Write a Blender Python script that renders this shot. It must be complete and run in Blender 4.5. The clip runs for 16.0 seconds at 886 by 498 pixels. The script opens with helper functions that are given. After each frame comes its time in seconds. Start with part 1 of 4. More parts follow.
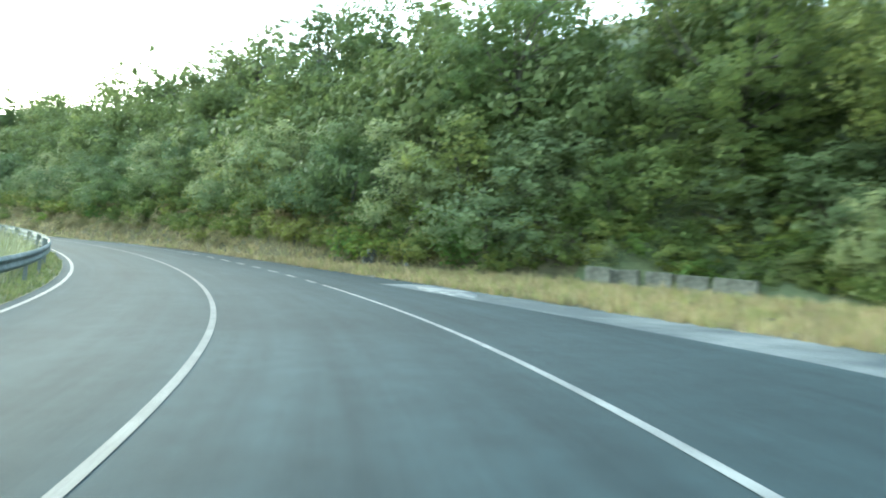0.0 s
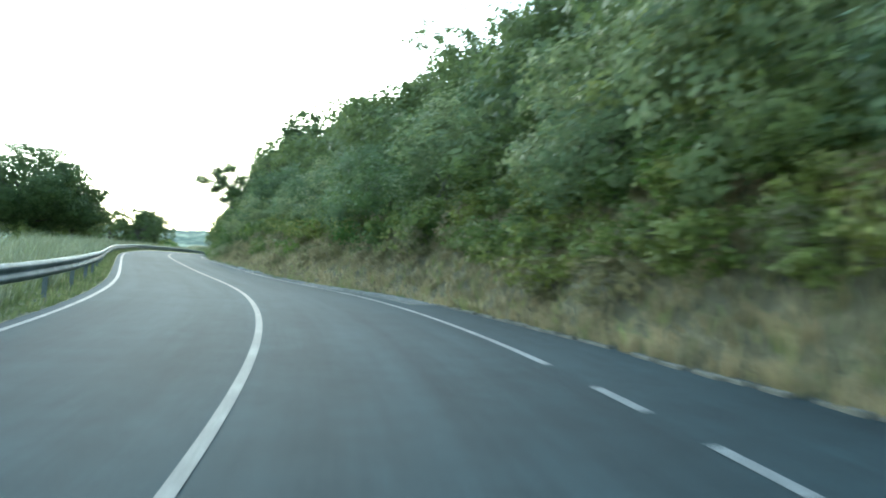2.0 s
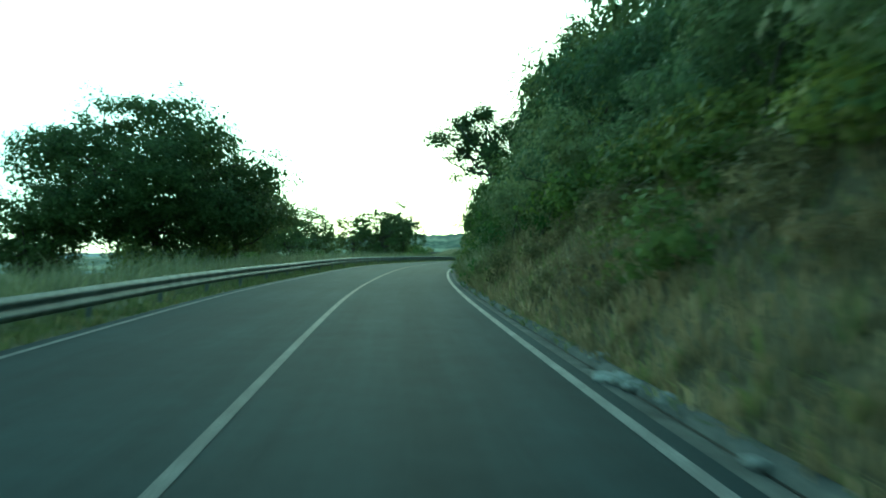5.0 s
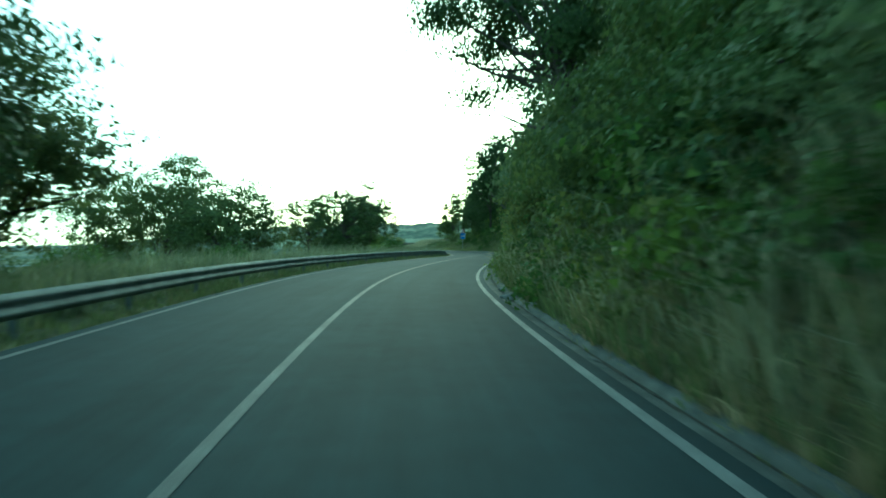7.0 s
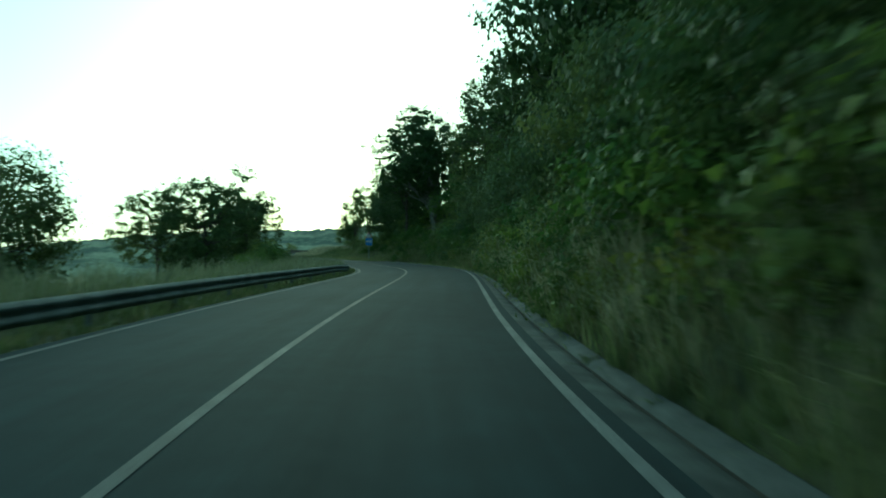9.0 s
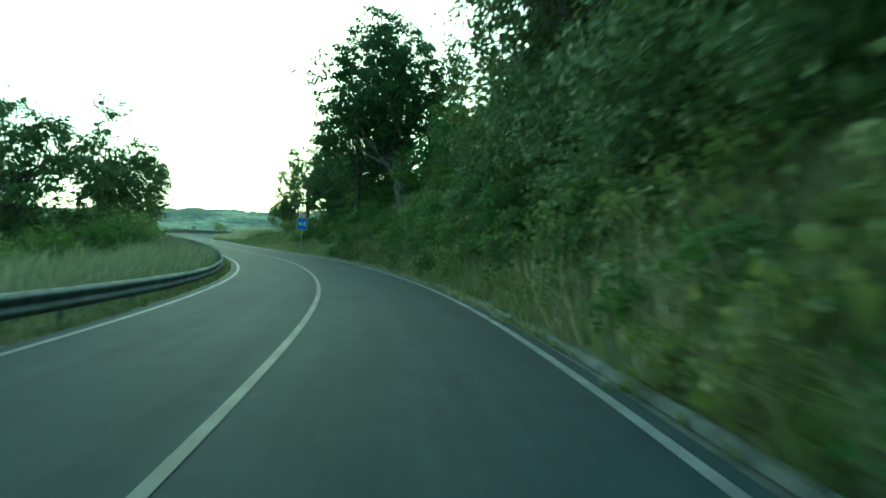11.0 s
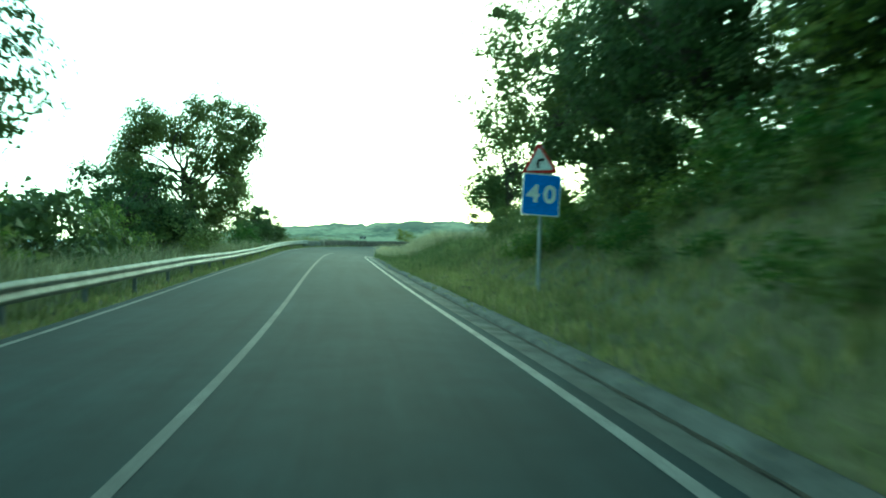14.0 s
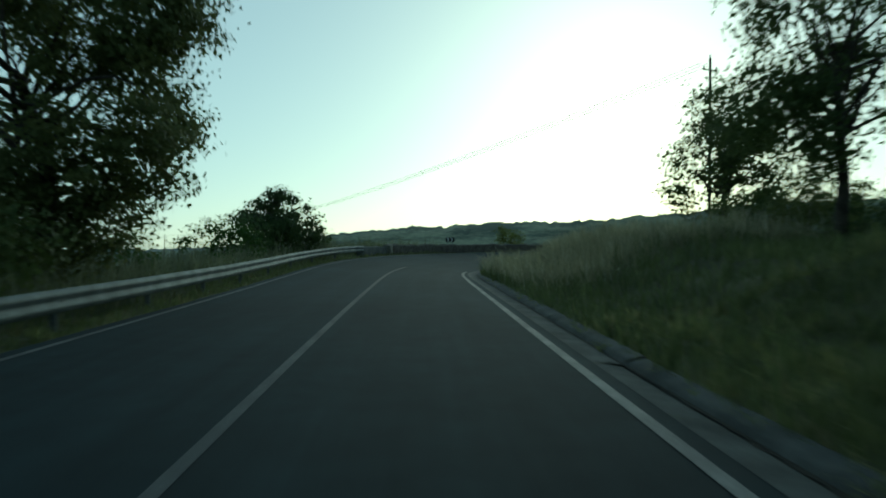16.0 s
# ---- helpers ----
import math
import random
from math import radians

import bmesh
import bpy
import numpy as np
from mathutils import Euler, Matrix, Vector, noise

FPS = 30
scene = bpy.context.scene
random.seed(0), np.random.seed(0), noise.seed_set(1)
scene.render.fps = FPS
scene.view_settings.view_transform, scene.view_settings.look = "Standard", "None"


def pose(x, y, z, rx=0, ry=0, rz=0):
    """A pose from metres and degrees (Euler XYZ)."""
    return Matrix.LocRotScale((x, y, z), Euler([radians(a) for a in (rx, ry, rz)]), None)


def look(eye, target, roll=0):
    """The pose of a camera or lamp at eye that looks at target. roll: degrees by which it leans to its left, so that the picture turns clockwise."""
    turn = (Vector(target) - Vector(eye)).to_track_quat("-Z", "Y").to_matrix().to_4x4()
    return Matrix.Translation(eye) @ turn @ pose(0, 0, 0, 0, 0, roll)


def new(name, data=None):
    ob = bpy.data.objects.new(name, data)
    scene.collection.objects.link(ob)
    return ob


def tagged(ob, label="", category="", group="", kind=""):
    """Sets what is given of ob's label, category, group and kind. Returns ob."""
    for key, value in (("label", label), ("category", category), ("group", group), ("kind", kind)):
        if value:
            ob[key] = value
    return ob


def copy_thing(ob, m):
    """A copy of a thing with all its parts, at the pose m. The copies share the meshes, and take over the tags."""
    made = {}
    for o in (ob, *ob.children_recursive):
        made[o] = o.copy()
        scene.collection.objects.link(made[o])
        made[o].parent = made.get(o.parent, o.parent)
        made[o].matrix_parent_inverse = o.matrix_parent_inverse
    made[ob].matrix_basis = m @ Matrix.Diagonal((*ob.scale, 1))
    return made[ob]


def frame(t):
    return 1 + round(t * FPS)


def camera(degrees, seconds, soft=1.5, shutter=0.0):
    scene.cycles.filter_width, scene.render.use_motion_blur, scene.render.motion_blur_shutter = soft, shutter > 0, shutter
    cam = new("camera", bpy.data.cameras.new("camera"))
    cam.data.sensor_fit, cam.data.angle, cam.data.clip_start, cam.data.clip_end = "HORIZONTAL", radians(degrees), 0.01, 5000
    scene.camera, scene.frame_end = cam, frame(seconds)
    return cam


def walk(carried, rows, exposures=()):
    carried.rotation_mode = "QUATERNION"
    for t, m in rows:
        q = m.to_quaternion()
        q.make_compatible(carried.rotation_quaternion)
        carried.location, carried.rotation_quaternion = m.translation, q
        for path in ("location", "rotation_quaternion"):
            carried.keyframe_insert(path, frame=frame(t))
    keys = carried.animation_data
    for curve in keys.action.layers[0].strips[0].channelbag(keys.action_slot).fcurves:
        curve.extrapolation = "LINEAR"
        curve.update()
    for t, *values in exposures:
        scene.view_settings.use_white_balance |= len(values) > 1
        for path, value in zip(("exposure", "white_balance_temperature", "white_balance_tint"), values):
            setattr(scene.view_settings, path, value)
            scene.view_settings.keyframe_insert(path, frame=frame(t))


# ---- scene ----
SECONDS = 16.0
cam = camera(59.0, SECONDS, soft=1.8, shutter=0.42)
# seconds, x, y, z, rx, ry, rz of a dashboard camera 1.3 m above the lane
ROWS = [
    (0, 0.363, -12.206, 0.994, 92.505, -4.876, -14.486),
    (0.5, 1.258, -3.840, 1.257, 91.963, -4.526, -8.773),
    (1, 1.056, 4.463, 1.524, 92.140, -3.988, -2.595),
    (1.5, 0.051, 12.491, 1.825, 92.185, -3.710, 3.036),
    (2, -1.611, 20.156, 2.160, 92.823, -4.496, 9.246),
    (2.5, -3.815, 27.313, 2.477, 92.225, -4.080, 14.263),
    (3, -6.399, 33.890, 2.742, 92.387, -4.506, 19.588),
    (3.5, -9.263, 39.851, 2.934, 91.625, -3.950, 24.088),
    (4, -12.259, 45.444, 3.080, 91.326, -1.935, 26.955),
    (4.5, -15.436, 50.890, 3.226, 91.329, -0.563, 27.962),
    (5, -18.735, 56.347, 3.403, 91.555, 0.082, 27.900),
    (5.5, -22.150, 61.912, 3.608, 91.649, 0.322, 27.795),
    (6, -25.690, 67.633, 3.822, 91.567, 0.515, 27.666),
    (6.5, -29.292, 73.573, 4.027, 90.559, 0.675, 26.901),
    (7, -32.830, 79.805, 4.219, 90.806, 0.488, 25.486),
    (7.5, -36.203, 86.258, 4.406, 90.595, 0.922, 24.350),
    (8, -39.460, 92.836, 4.609, 90.713, 0.334, 22.477),
    (8.5, -42.616, 99.517, 4.804, 90.902, 0.086, 20.692),
    (9, -45.629, 106.389, 4.993, 91.209, 0.800, 18.156),
    (9.5, -48.406, 113.549, 5.198, 91.260, 1.015, 15.669),
    (10, -50.998, 121.020, 5.419, 91.184, 0.434, 14.264),
    (10.5, -53.537, 128.769, 5.621, 90.960, -0.791, 14.183),
    (11, -56.185, 136.749, 5.793, 90.617, -2.373, 15.233),
    (11.5, -59.073, 144.904, 5.937, 90.575, -2.959, 16.594),
    (12, -62.372, 153.116, 6.060, 90.711, -3.061, 19.020),
    (12.5, -66.095, 161.220, 6.177, 90.949, -3.057, 21.651),
    (13, -70.173, 169.157, 6.323, 91.066, -2.984, 24.664),
    (13.5, -74.509, 176.749, 6.508, 90.948, -1.827, 27.714),
    (14, -79.096, 183.745, 6.682, 90.862, -0.804, 31.275),
    (14.5, -83.699, 190.038, 6.839, 91.321, -0.807, 33.960),
    (15, -88.234, 195.786, 7.005, 90.667, -0.212, 35.773),
    (15.5, -92.674, 201.151, 7.197, 91.954, 0.350, 36.612),
    (16, -97.043, 206.312, 7.401, 91.015, 0.305, 37.012),
]
EXPOSURES = [
    (0.0, 2.45, 6350, -13), (0.5, 2.45, 6100, -13), (1.0, 2.2, 5850, -18), (2.0, 1.7, 5600, -13), (3.0, 1.05, 5500, -22), (4.0, 0.25, 5400, -58), (6.5, 0.32, 5050, -55), (7.5, 0.06, 5050, -55), (8.5, -0.65, 5200, -52),
    (11.0, 0.62, 5400, -56), (12.5, 1.55, 5500, -50), (13.5, 1.2, 5600, -53), (14.0, 0.75, 5750, -59), (15.0, -0.5, 5700, -49), (15.5, -1.0, 5700, -42), (16.0, -1.6, 5400, -31),
]
walk(cam, [(r[0], pose(*r[1:])) for r in ROWS], EXPOSURES)

# ---- evening light: low sun ahead, behind thin cloud ----
SUN_AZ, SUN_EL = radians(24), radians(14)      # azimuth counted from +y towards -x
world = bpy.data.worlds.new("evening_sky")
scene.world = world
world.use_nodes = True
wn = world.node_tree.nodes
sky = wn.new("ShaderNodeTexSky")
sky.sky_type = "NISHITA"
sky.sun_disc = False
sky.sun_elevation = SUN_EL
sky.sun_rotation = -SUN_AZ
sky.air_density, sky.dust_density, sky.ozone_density, sky.altitude = 1.0, 1.6, 1.5, 600
wn["Background"].inputs["Strength"].default_value = 0.12
# thin haze over the whole sky, whiter towards the horizon
veil = wn.new("ShaderNodeMix")
veil.data_type, veil.blend_type = "RGBA", "ADD"
veil.inputs[0].default_value = 1.0
way = wn.new("ShaderNodeTexCoord")
split = wn.new("ShaderNodeSeparateXYZ")
haze = wn.new("ShaderNodeValToRGB")
haze.color_ramp.elements.new(0.3)
for e, at, c in zip(haze.color_ramp.elements, (0.0, 0.3, 1.0), ((10.4, 10.8, 10.7, 1), (7.8, 8.15, 8.9, 1), (2.7, 3.85, 5.6, 1))):
    e.position, e.color = at, c
world.node_tree.links.new(way.outputs["Generated"], split.inputs[0])
world.node_tree.links.new(split.outputs["Z"], haze.inputs[0])
# and brighter on the sun's side than behind
side, lit = wn.new("ShaderNodeVectorMath"), wn.new("ShaderNodeMapRange")
side.operation = "DOT_PRODUCT"
side.inputs[1].default_value = (-math.sin(SUN_AZ), math.cos(SUN_AZ), 0.0)
world.node_tree.links.new(way.outputs["Generated"], side.inputs[0])
world.node_tree.links.new(side.outputs["Value"], lit.inputs["Value"])
for key, value in (("From Min", -0.4), ("From Max", 0.8), ("To Min", 0.35), ("To Max", 1.1)):
    lit.inputs[key].default_value = value
glow = wn.new("ShaderNodeVectorMath")
glow.operation = "SCALE"
world.node_tree.links.new(haze.outputs[0], glow.inputs[0])
world.node_tree.links.new(lit.outputs[0], glow.inputs["Scale"])
world.node_tree.links.new(glow.outputs[0], veil.inputs[7])
world.node_tree.links.new(sky.outputs[0], veil.inputs[6])
world.node_tree.links.new(veil.outputs[2], wn["Background"].inputs["Color"])
sun_data = bpy.data.lights.new("sun", "SUN")
sun_data.energy, sun_data.angle, sun_data.color = 1.0, radians(30), (1.0, 0.93, 0.82)
sun = new("sun", sun_data)
to_sun = Vector((-math.sin(SUN_AZ) * math.cos(SUN_EL), math.cos(SUN_AZ) * math.cos(SUN_EL), math.sin(SUN_EL)))
sun.matrix_world = look(to_sun * 500, (0, 0, 0))


# ---- materials ----
def material(name):
    m = bpy.data.materials.new(name)
    m.use_nodes = True
    return m, m.node_tree.nodes, m.node_tree.links, m.node_tree.nodes["Principled BSDF"]


def ramp_node(nodes, stops):
    r = nodes.new("ShaderNodeValToRGB")
    while len(r.color_ramp.elements) < len(stops):
        r.color_ramp.elements.new(0.5)
    for e, (at, c) in zip(r.color_ramp.elements, stops):
        e.position, e.color = at, (*c, 1)
    return r


def noise_node(nodes, links, scale, detail=4, rough=0.6, coords=None):
    t = nodes.new("ShaderNodeTexNoise")
    t.inputs["Scale"].default_value, t.inputs["Detail"].default_value, t.inputs["Roughness"].default_value = scale, detail, rough
    if coords is None:
        coords = nodes.new("ShaderNodeTexCoord").outputs["Object"]
    links.new(coords, t.inputs["Vector"])
    return t


def mix_node(nodes, links, fac, a, b, blend="MIX"):
    x = nodes.new("ShaderNodeMix")
    x.data_type, x.blend_type = "RGBA", blend
    for k, v in ((0, fac), (6, a), (7, b)):
        if isinstance(v, (int, float)):
            x.inputs[k].default_value = v
        elif isinstance(v, tuple):
            x.inputs[k].default_value = (*v, 1)
        else:
            links.new(v, x.inputs[k])
    return x.outputs[2]


def surface(name, dark, light, scale_big, scale_small, rough, bump=0.3, bump_dist=0.01, metal=0.0, lo=0.35, hi=0.7, shine=0.5):
    """Two scales of noise between two colours, fine relief."""
    m, nodes, links, bsdf = material(name)
    co = nodes.new("ShaderNodeTexCoord").outputs["Object"]
    big, small = noise_node(nodes, links, scale_big, 5, 0.6, co), noise_node(nodes, links, scale_small, 6, 0.7, co)
    r1 = ramp_node(nodes, [(lo, dark), (hi, light)])
    links.new(big.outputs[0], r1.inputs[0])
    r2 = ramp_node(nodes, [(0.3, (0.62, 0.62, 0.62)), (0.7, (1.25, 1.25, 1.25))])
    links.new(small.outputs[0], r2.inputs[0])
    links.new(mix_node(nodes, links, 1.0, r1.outputs[0], r2.outputs[0], "MULTIPLY"), bsdf.inputs["Base Color"])
    bsdf.inputs["Roughness"].default_value, bsdf.inputs["Metallic"].default_value = rough, metal
    bsdf.inputs["Specular IOR Level"].default_value = shine
    b = nodes.new("ShaderNodeBump")
    b.inputs["Strength"].default_value, b.inputs["Distance"].default_value = bump, bump_dist
    links.new(small.outputs[0], b.inputs["Height"])
    links.new(b.outputs[0], bsdf.inputs["Normal"])
    return m


def foliage(name, dark, light, gloss=0.6, through_light=0.3, tip=None):
    """Leaves: colour varies leaf by leaf and plant by plant; part of the light passes through."""
    m, nodes, links, bsdf = material(name)
    geo, info = nodes.new("ShaderNodeNewGeometry"), nodes.new("ShaderNodeObjectInfo")
    low = tuple(0.5 * d + 0.5 * l for d, l in zip(dark, light))
    r = ramp_node(nodes, [(0.0, low), (0.8, light), (1.0, tip or light)])
    links.new(geo.outputs["Random Per Island"], r.inputs[0])
    hue = nodes.new("ShaderNodeHueSaturation")
    links.new(r.outputs[0], hue.inputs["Color"])
    v = nodes.new("ShaderNodeMapRange")
    v.inputs["To Min"].default_value, v.inputs["To Max"].default_value = 0.7, 1.3
    links.new(info.outputs["Random"], v.inputs["Value"])
    links.new(v.outputs[0], hue.inputs["Value"])
    h = nodes.new("ShaderNodeMapRange")
    h.inputs["To Min"].default_value, h.inputs["To Max"].default_value = 0.53, 0.47
    links.new(info.outputs["Random"], h.inputs["Value"])
    links.new(h.outputs[0], hue.inputs["Hue"])
    patch = noise_node(nodes, links, 0.9, 3, 0.6)
    pr = ramp_node(nodes, [(0.34, (0.66, 0.7, 0.66)), (0.66, (1.16, 1.13, 1.04))])
    links.new(patch.outputs[0], pr.inputs[0])
    tone = mix_node(nodes, links, 1.0, hue.outputs[0], pr.outputs[0], "MULTIPLY")
    links.new(tone, bsdf.inputs["Base Color"])
    bsdf.inputs["Roughness"].default_value = gloss
    bsdf.inputs["Specular IOR Level"].default_value = 0.18
    t = nodes.new("ShaderNodeBsdfTranslucent")
    lit = nodes.new("ShaderNodeHueSaturation")
    lit.inputs["Value"].default_value, lit.inputs["Saturation"].default_value = 1.7, 1.0
    links.new(tone, lit.inputs["Color"])
    links.new(lit.outputs[0], t.inputs["Color"])
    x = nodes.new("ShaderNodeMixShader")
    x.inputs[0].default_value = through_light
    links.new(bsdf.outputs[0], x.inputs[1])
    links.new(t.outputs[0], x.inputs[2])
    links.new(x.outputs[0], nodes["Material Output"].inputs["Surface"])
    return m


def painted_line(name, k=1.0, shine=0.5):
    """Worn road paint: thermoplastic white with asphalt showing through scuffs."""
    m, nodes, links, bsdf = material(name)
    co = nodes.new("ShaderNodeTexCoord").outputs["Object"]
    a, b = noise_node(nodes, links, 1.3, 4, 0.6, co), noise_node(nodes, links, 38, 5, 0.75, co)
    add = nodes.new("ShaderNodeMath")
    add.operation = "MULTIPLY_ADD"
    links.new(a.outputs[0], add.inputs[0])
    add.inputs[1].default_value = 0.55
    links.new(b.outputs[0], add.inputs[2])
    r = ramp_node(nodes, [(0.58, (0.06, 0.06, 0.06)), (0.82, (0.2 * k, 0.2 * k, 0.19 * k)), (1.0, (0.33 * k, 0.33 * k, 0.31 * k))])
    links.new(add.outputs[0], r.inputs[0])
    links.new(r.outputs[0], bsdf.inputs["Base Color"])
    bsdf.inputs["Roughness"].default_value = 0.72
    bsdf.inputs["Specular IOR Level"].default_value = shine
    return m


def asphalt_material():
    m, nodes, links, bsdf = material("asphalt")
    co = nodes.new("ShaderNodeTexCoord").outputs["Object"]
    big, mid, grit = noise_node(nodes, links, 0.16, 4, 0.6, co), noise_node(nodes, links, 2.2, 5, 0.65, co), noise_node(nodes, links, 160, 3, 0.8, co)
    # the shadows' teal cast is put into the asphalt's base colour
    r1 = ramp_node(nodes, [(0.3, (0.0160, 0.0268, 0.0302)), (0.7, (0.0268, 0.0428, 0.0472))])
    links.new(big.outputs[0], r1.inputs[0])
    r2 = ramp_node(nodes, [(0.3, (0.82, 0.82, 0.82)), (0.7, (1.12, 1.12, 1.12))])
    links.new(mid.outputs[0], r2.inputs[0])
    r3 = ramp_node(nodes, [(0.35, (0.6, 0.6, 0.6)), (0.7, (1.5, 1.5, 1.5))])
    links.new(grit.outputs[0], r3.inputs[0])
    c = mix_node(nodes, links, 1.0, r1.outputs[0], r2.outputs[0], "MULTIPLY")
    stretch = nodes.new("ShaderNodeMapping")      # worn and oily streaks along the lanes
    stretch.inputs["Scale"].default_value = (1.5, 0.05, 1.0)
    links.new(nodes.new("ShaderNodeTexCoord").outputs["UV"], stretch.inputs["Vector"])
    streak = noise_node(nodes, links, 1.0, 4, 0.65, stretch.outputs[0])
    r4 = ramp_node(nodes, [(0.32, (0.74, 0.76, 0.77)), (0.68, (1.26, 1.24, 1.22))])
    links.new(streak.outputs[0], r4.inputs[0])
    c = mix_node(nodes, links, 1.0, c, r4.outputs[0], "MULTIPLY")
    links.new(mix_node(nodes, links, 1.0, c, r3.outputs[0], "MULTIPLY"), bsdf.inputs["Base Color"])
    bsdf.inputs["Roughness"].default_value = 0.88
    bsdf.inputs["Specular IOR Level"].default_value = 0.15
    b = nodes.new("ShaderNodeBump")
    b.inputs["Strength"].default_value, b.inputs["Distance"].default_value = 0.35, 0.004
    links.new(grit.outputs[0], b.inputs["Height"])
    links.new(b.outputs[0], bsdf.inputs["Normal"])
    return m


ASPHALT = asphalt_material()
LAYBY = surface("layby_broken_asphalt_and_concrete", (0.032, 0.046, 0.051), (0.15, 0.16, 0.157), 0.35, 14, 0.85, 0.5, 0.02, lo=0.42, hi=0.68)
PAINT = painted_line("road_paint", 0.9)
PAINT_GREY = painted_line("grey_road_paint", 0.78, 0.3)
PAINT_WORN = painted_line("worn_road_paint", 0.56, 0.2)
CONCRETE = surface("weathered_concrete", (0.042, 0.046, 0.042), (0.135, 0.138, 0.125), 1.9, 22, 0.92, 0.6, 0.014)
PALE_CONCRETE = surface("bleached_concrete", (0.05, 0.056, 0.057), (0.3, 0.3, 0.29), 1.3, 18, 0.85, 0.3, 0.01, lo=0.34, hi=0.68)
EDGE_STONE = surface("mossy_kerb_stone", (0.07, 0.066, 0.05), (0.17, 0.155, 0.12), 2.5, 22, 0.95, 0.5, 0.012)
PALE_STONE = surface("broken_stone", (0.2, 0.2, 0.185), (0.45, 0.45, 0.42), 4, 30, 0.95, 0.6, 0.01)
ROCK = surface("lichened_rock", (0.035, 0.035, 0.032), (0.3, 0.3, 0.27), 2.6, 16, 0.95, 0.8, 0.03, lo=0.5, hi=0.62)
OLD_BLOCK = surface("lichened_concrete", (0.1, 0.095, 0.07), (0.26, 0.24, 0.19), 2.2, 22, 0.9, 0.5, 0.012)
GROUND = surface("meadow_ground", (0.06, 0.078, 0.03), (0.13, 0.135, 0.06), 0.22, 5, 0.95, 0.6, 0.05)
BANK_GRASS = surface("bank_earth_and_green_grass", (0.058, 0.065, 0.025), (0.145, 0.138, 0.06), 0.6, 7, 0.95, 0.8, 0.08)
BANK_EARTH = surface("bank_earth_and_dry_grass", (0.062, 0.056, 0.026), (0.15, 0.126, 0.062), 0.9, 9, 0.95, 0.8, 0.08)
ZINC = surface("galvanised_steel", (0.11, 0.13, 0.13), (0.23, 0.26, 0.255), 1.6, 26, 0.65, 0.1, 0.002, metal=0.12, shine=0.2)
ZINC_DULL = surface("dull_galvanised_steel", (0.11, 0.125, 0.12), (0.22, 0.235, 0.23), 2.0, 30, 0.6, 0.1, 0.002, metal=0.15, shine=0.2)
POLE_STEEL = surface("painted_steel_pole", (0.3, 0.32, 0.32), (0.44, 0.46, 0.46), 3.0, 30, 0.5, 0.1, 0.002, metal=0.1)
BARK = surface("bark", (0.05, 0.042, 0.032), (0.13, 0.115, 0.09), 3.0, 24, 0.95, 0.9, 0.03)
PALE_BARK = surface("pale_bark", (0.09, 0.085, 0.07), (0.22, 0.21, 0.18), 3.0, 24, 0.95, 0.9, 0.03)
LEAF_OAK = foliage("oak_leaves", (0.056, 0.074, 0.029), (0.112, 0.14, 0.051), tip=(0.142, 0.162, 0.064))
LEAF_BUSH = foliage("bush_leaves", (0.074, 0.1, 0.034), (0.134, 0.166, 0.052), tip=(0.168, 0.186, 0.064))
LEAF_PALE = foliage("willow_leaves", (0.095, 0.122, 0.058), (0.156, 0.19, 0.088), tip=(0.19, 0.21, 0.108))
LEAF_BRIGHT = foliage("bramble_leaves", (0.055, 0.088, 0.02), (0.12, 0.175, 0.038), tip=(0.18, 0.21, 0.055))
LEAF_FERN = foliage("fern_leaves", (0.062, 0.085, 0.02), (0.14, 0.165, 0.042), tip=(0.2, 0.2, 0.075))
GRASS_GREEN = foliage("green_grass", (0.1, 0.121, 0.048), (0.2, 0.216, 0.092), 0.6, 0.4, (0.3, 0.28, 0.16))
GRASS_DRY = foliage("dry_grass", (0.115, 0.103, 0.052), (0.245, 0.212, 0.118), 0.6, 0.4, (0.35, 0.31, 0.19))
LEAF_BRACKEN = foliage("dry_bracken", (0.1, 0.092, 0.045), (0.18, 0.155, 0.082), 0.6, 0.4, (0.25, 0.21, 0.12))
SEED_HEADS = foliage("pale_seed_heads", (0.15, 0.155, 0.09), (0.26, 0.26, 0.17), 0.6, 0.4, (0.38, 0.37, 0.28))
# haze is put into both hill colours: paler, and bluish on the far ridge
HILL_NEAR = surface("hazed_wooded_hill", (0.06, 0.09, 0.06), (0.26, 0.29, 0.18), 0.02, 0.16, 1.0, 0.0, lo=0.42, hi=0.6)
HILL_FAR = surface("hazed_far_hill", (0.2, 0.26, 0.27), (0.27, 0.33, 0.33), 0.004, 0.03, 1.0, 0.0)
SIGN_BLUE = surface("blue_sign_sheet", (0.03, 0.19, 0.75), (0.04, 0.23, 0.86), 3, 30, 0.4, 0.02, 0.001)
SIGN_WHITE = surface("white_sign_sheet", (0.8, 0.81, 0.8), (0.9, 0.9, 0.88), 3, 30, 0.4, 0.02, 0.001)
SIGN_RED = surface("red_sign_sheet", (0.42, 0.018, 0.02), (0.52, 0.025, 0.025), 3, 30, 0.4, 0.02, 0.001)
SIGN_BLACK = surface("black_sign_sheet", (0.012, 0.012, 0.012), (0.022, 0.022, 0.022), 3, 30, 0.5, 0.02, 0.001)
WOOD_POLE = surface("creosoted_wood", (0.06, 0.05, 0.04), (0.14, 0.12, 0.10), 3, 30, 0.9, 0.5, 0.01)
CABLE = surface("cable_rubber", (0.05, 0.05, 0.05), (0.09, 0.09, 0.09), 5, 30, 0.7, 0.0)
LITTER = surface("damp_leaf_litter", (0.018, 0.016, 0.011), (0.05, 0.043, 0.027), 3, 40, 0.95, 0.8, 0.02)

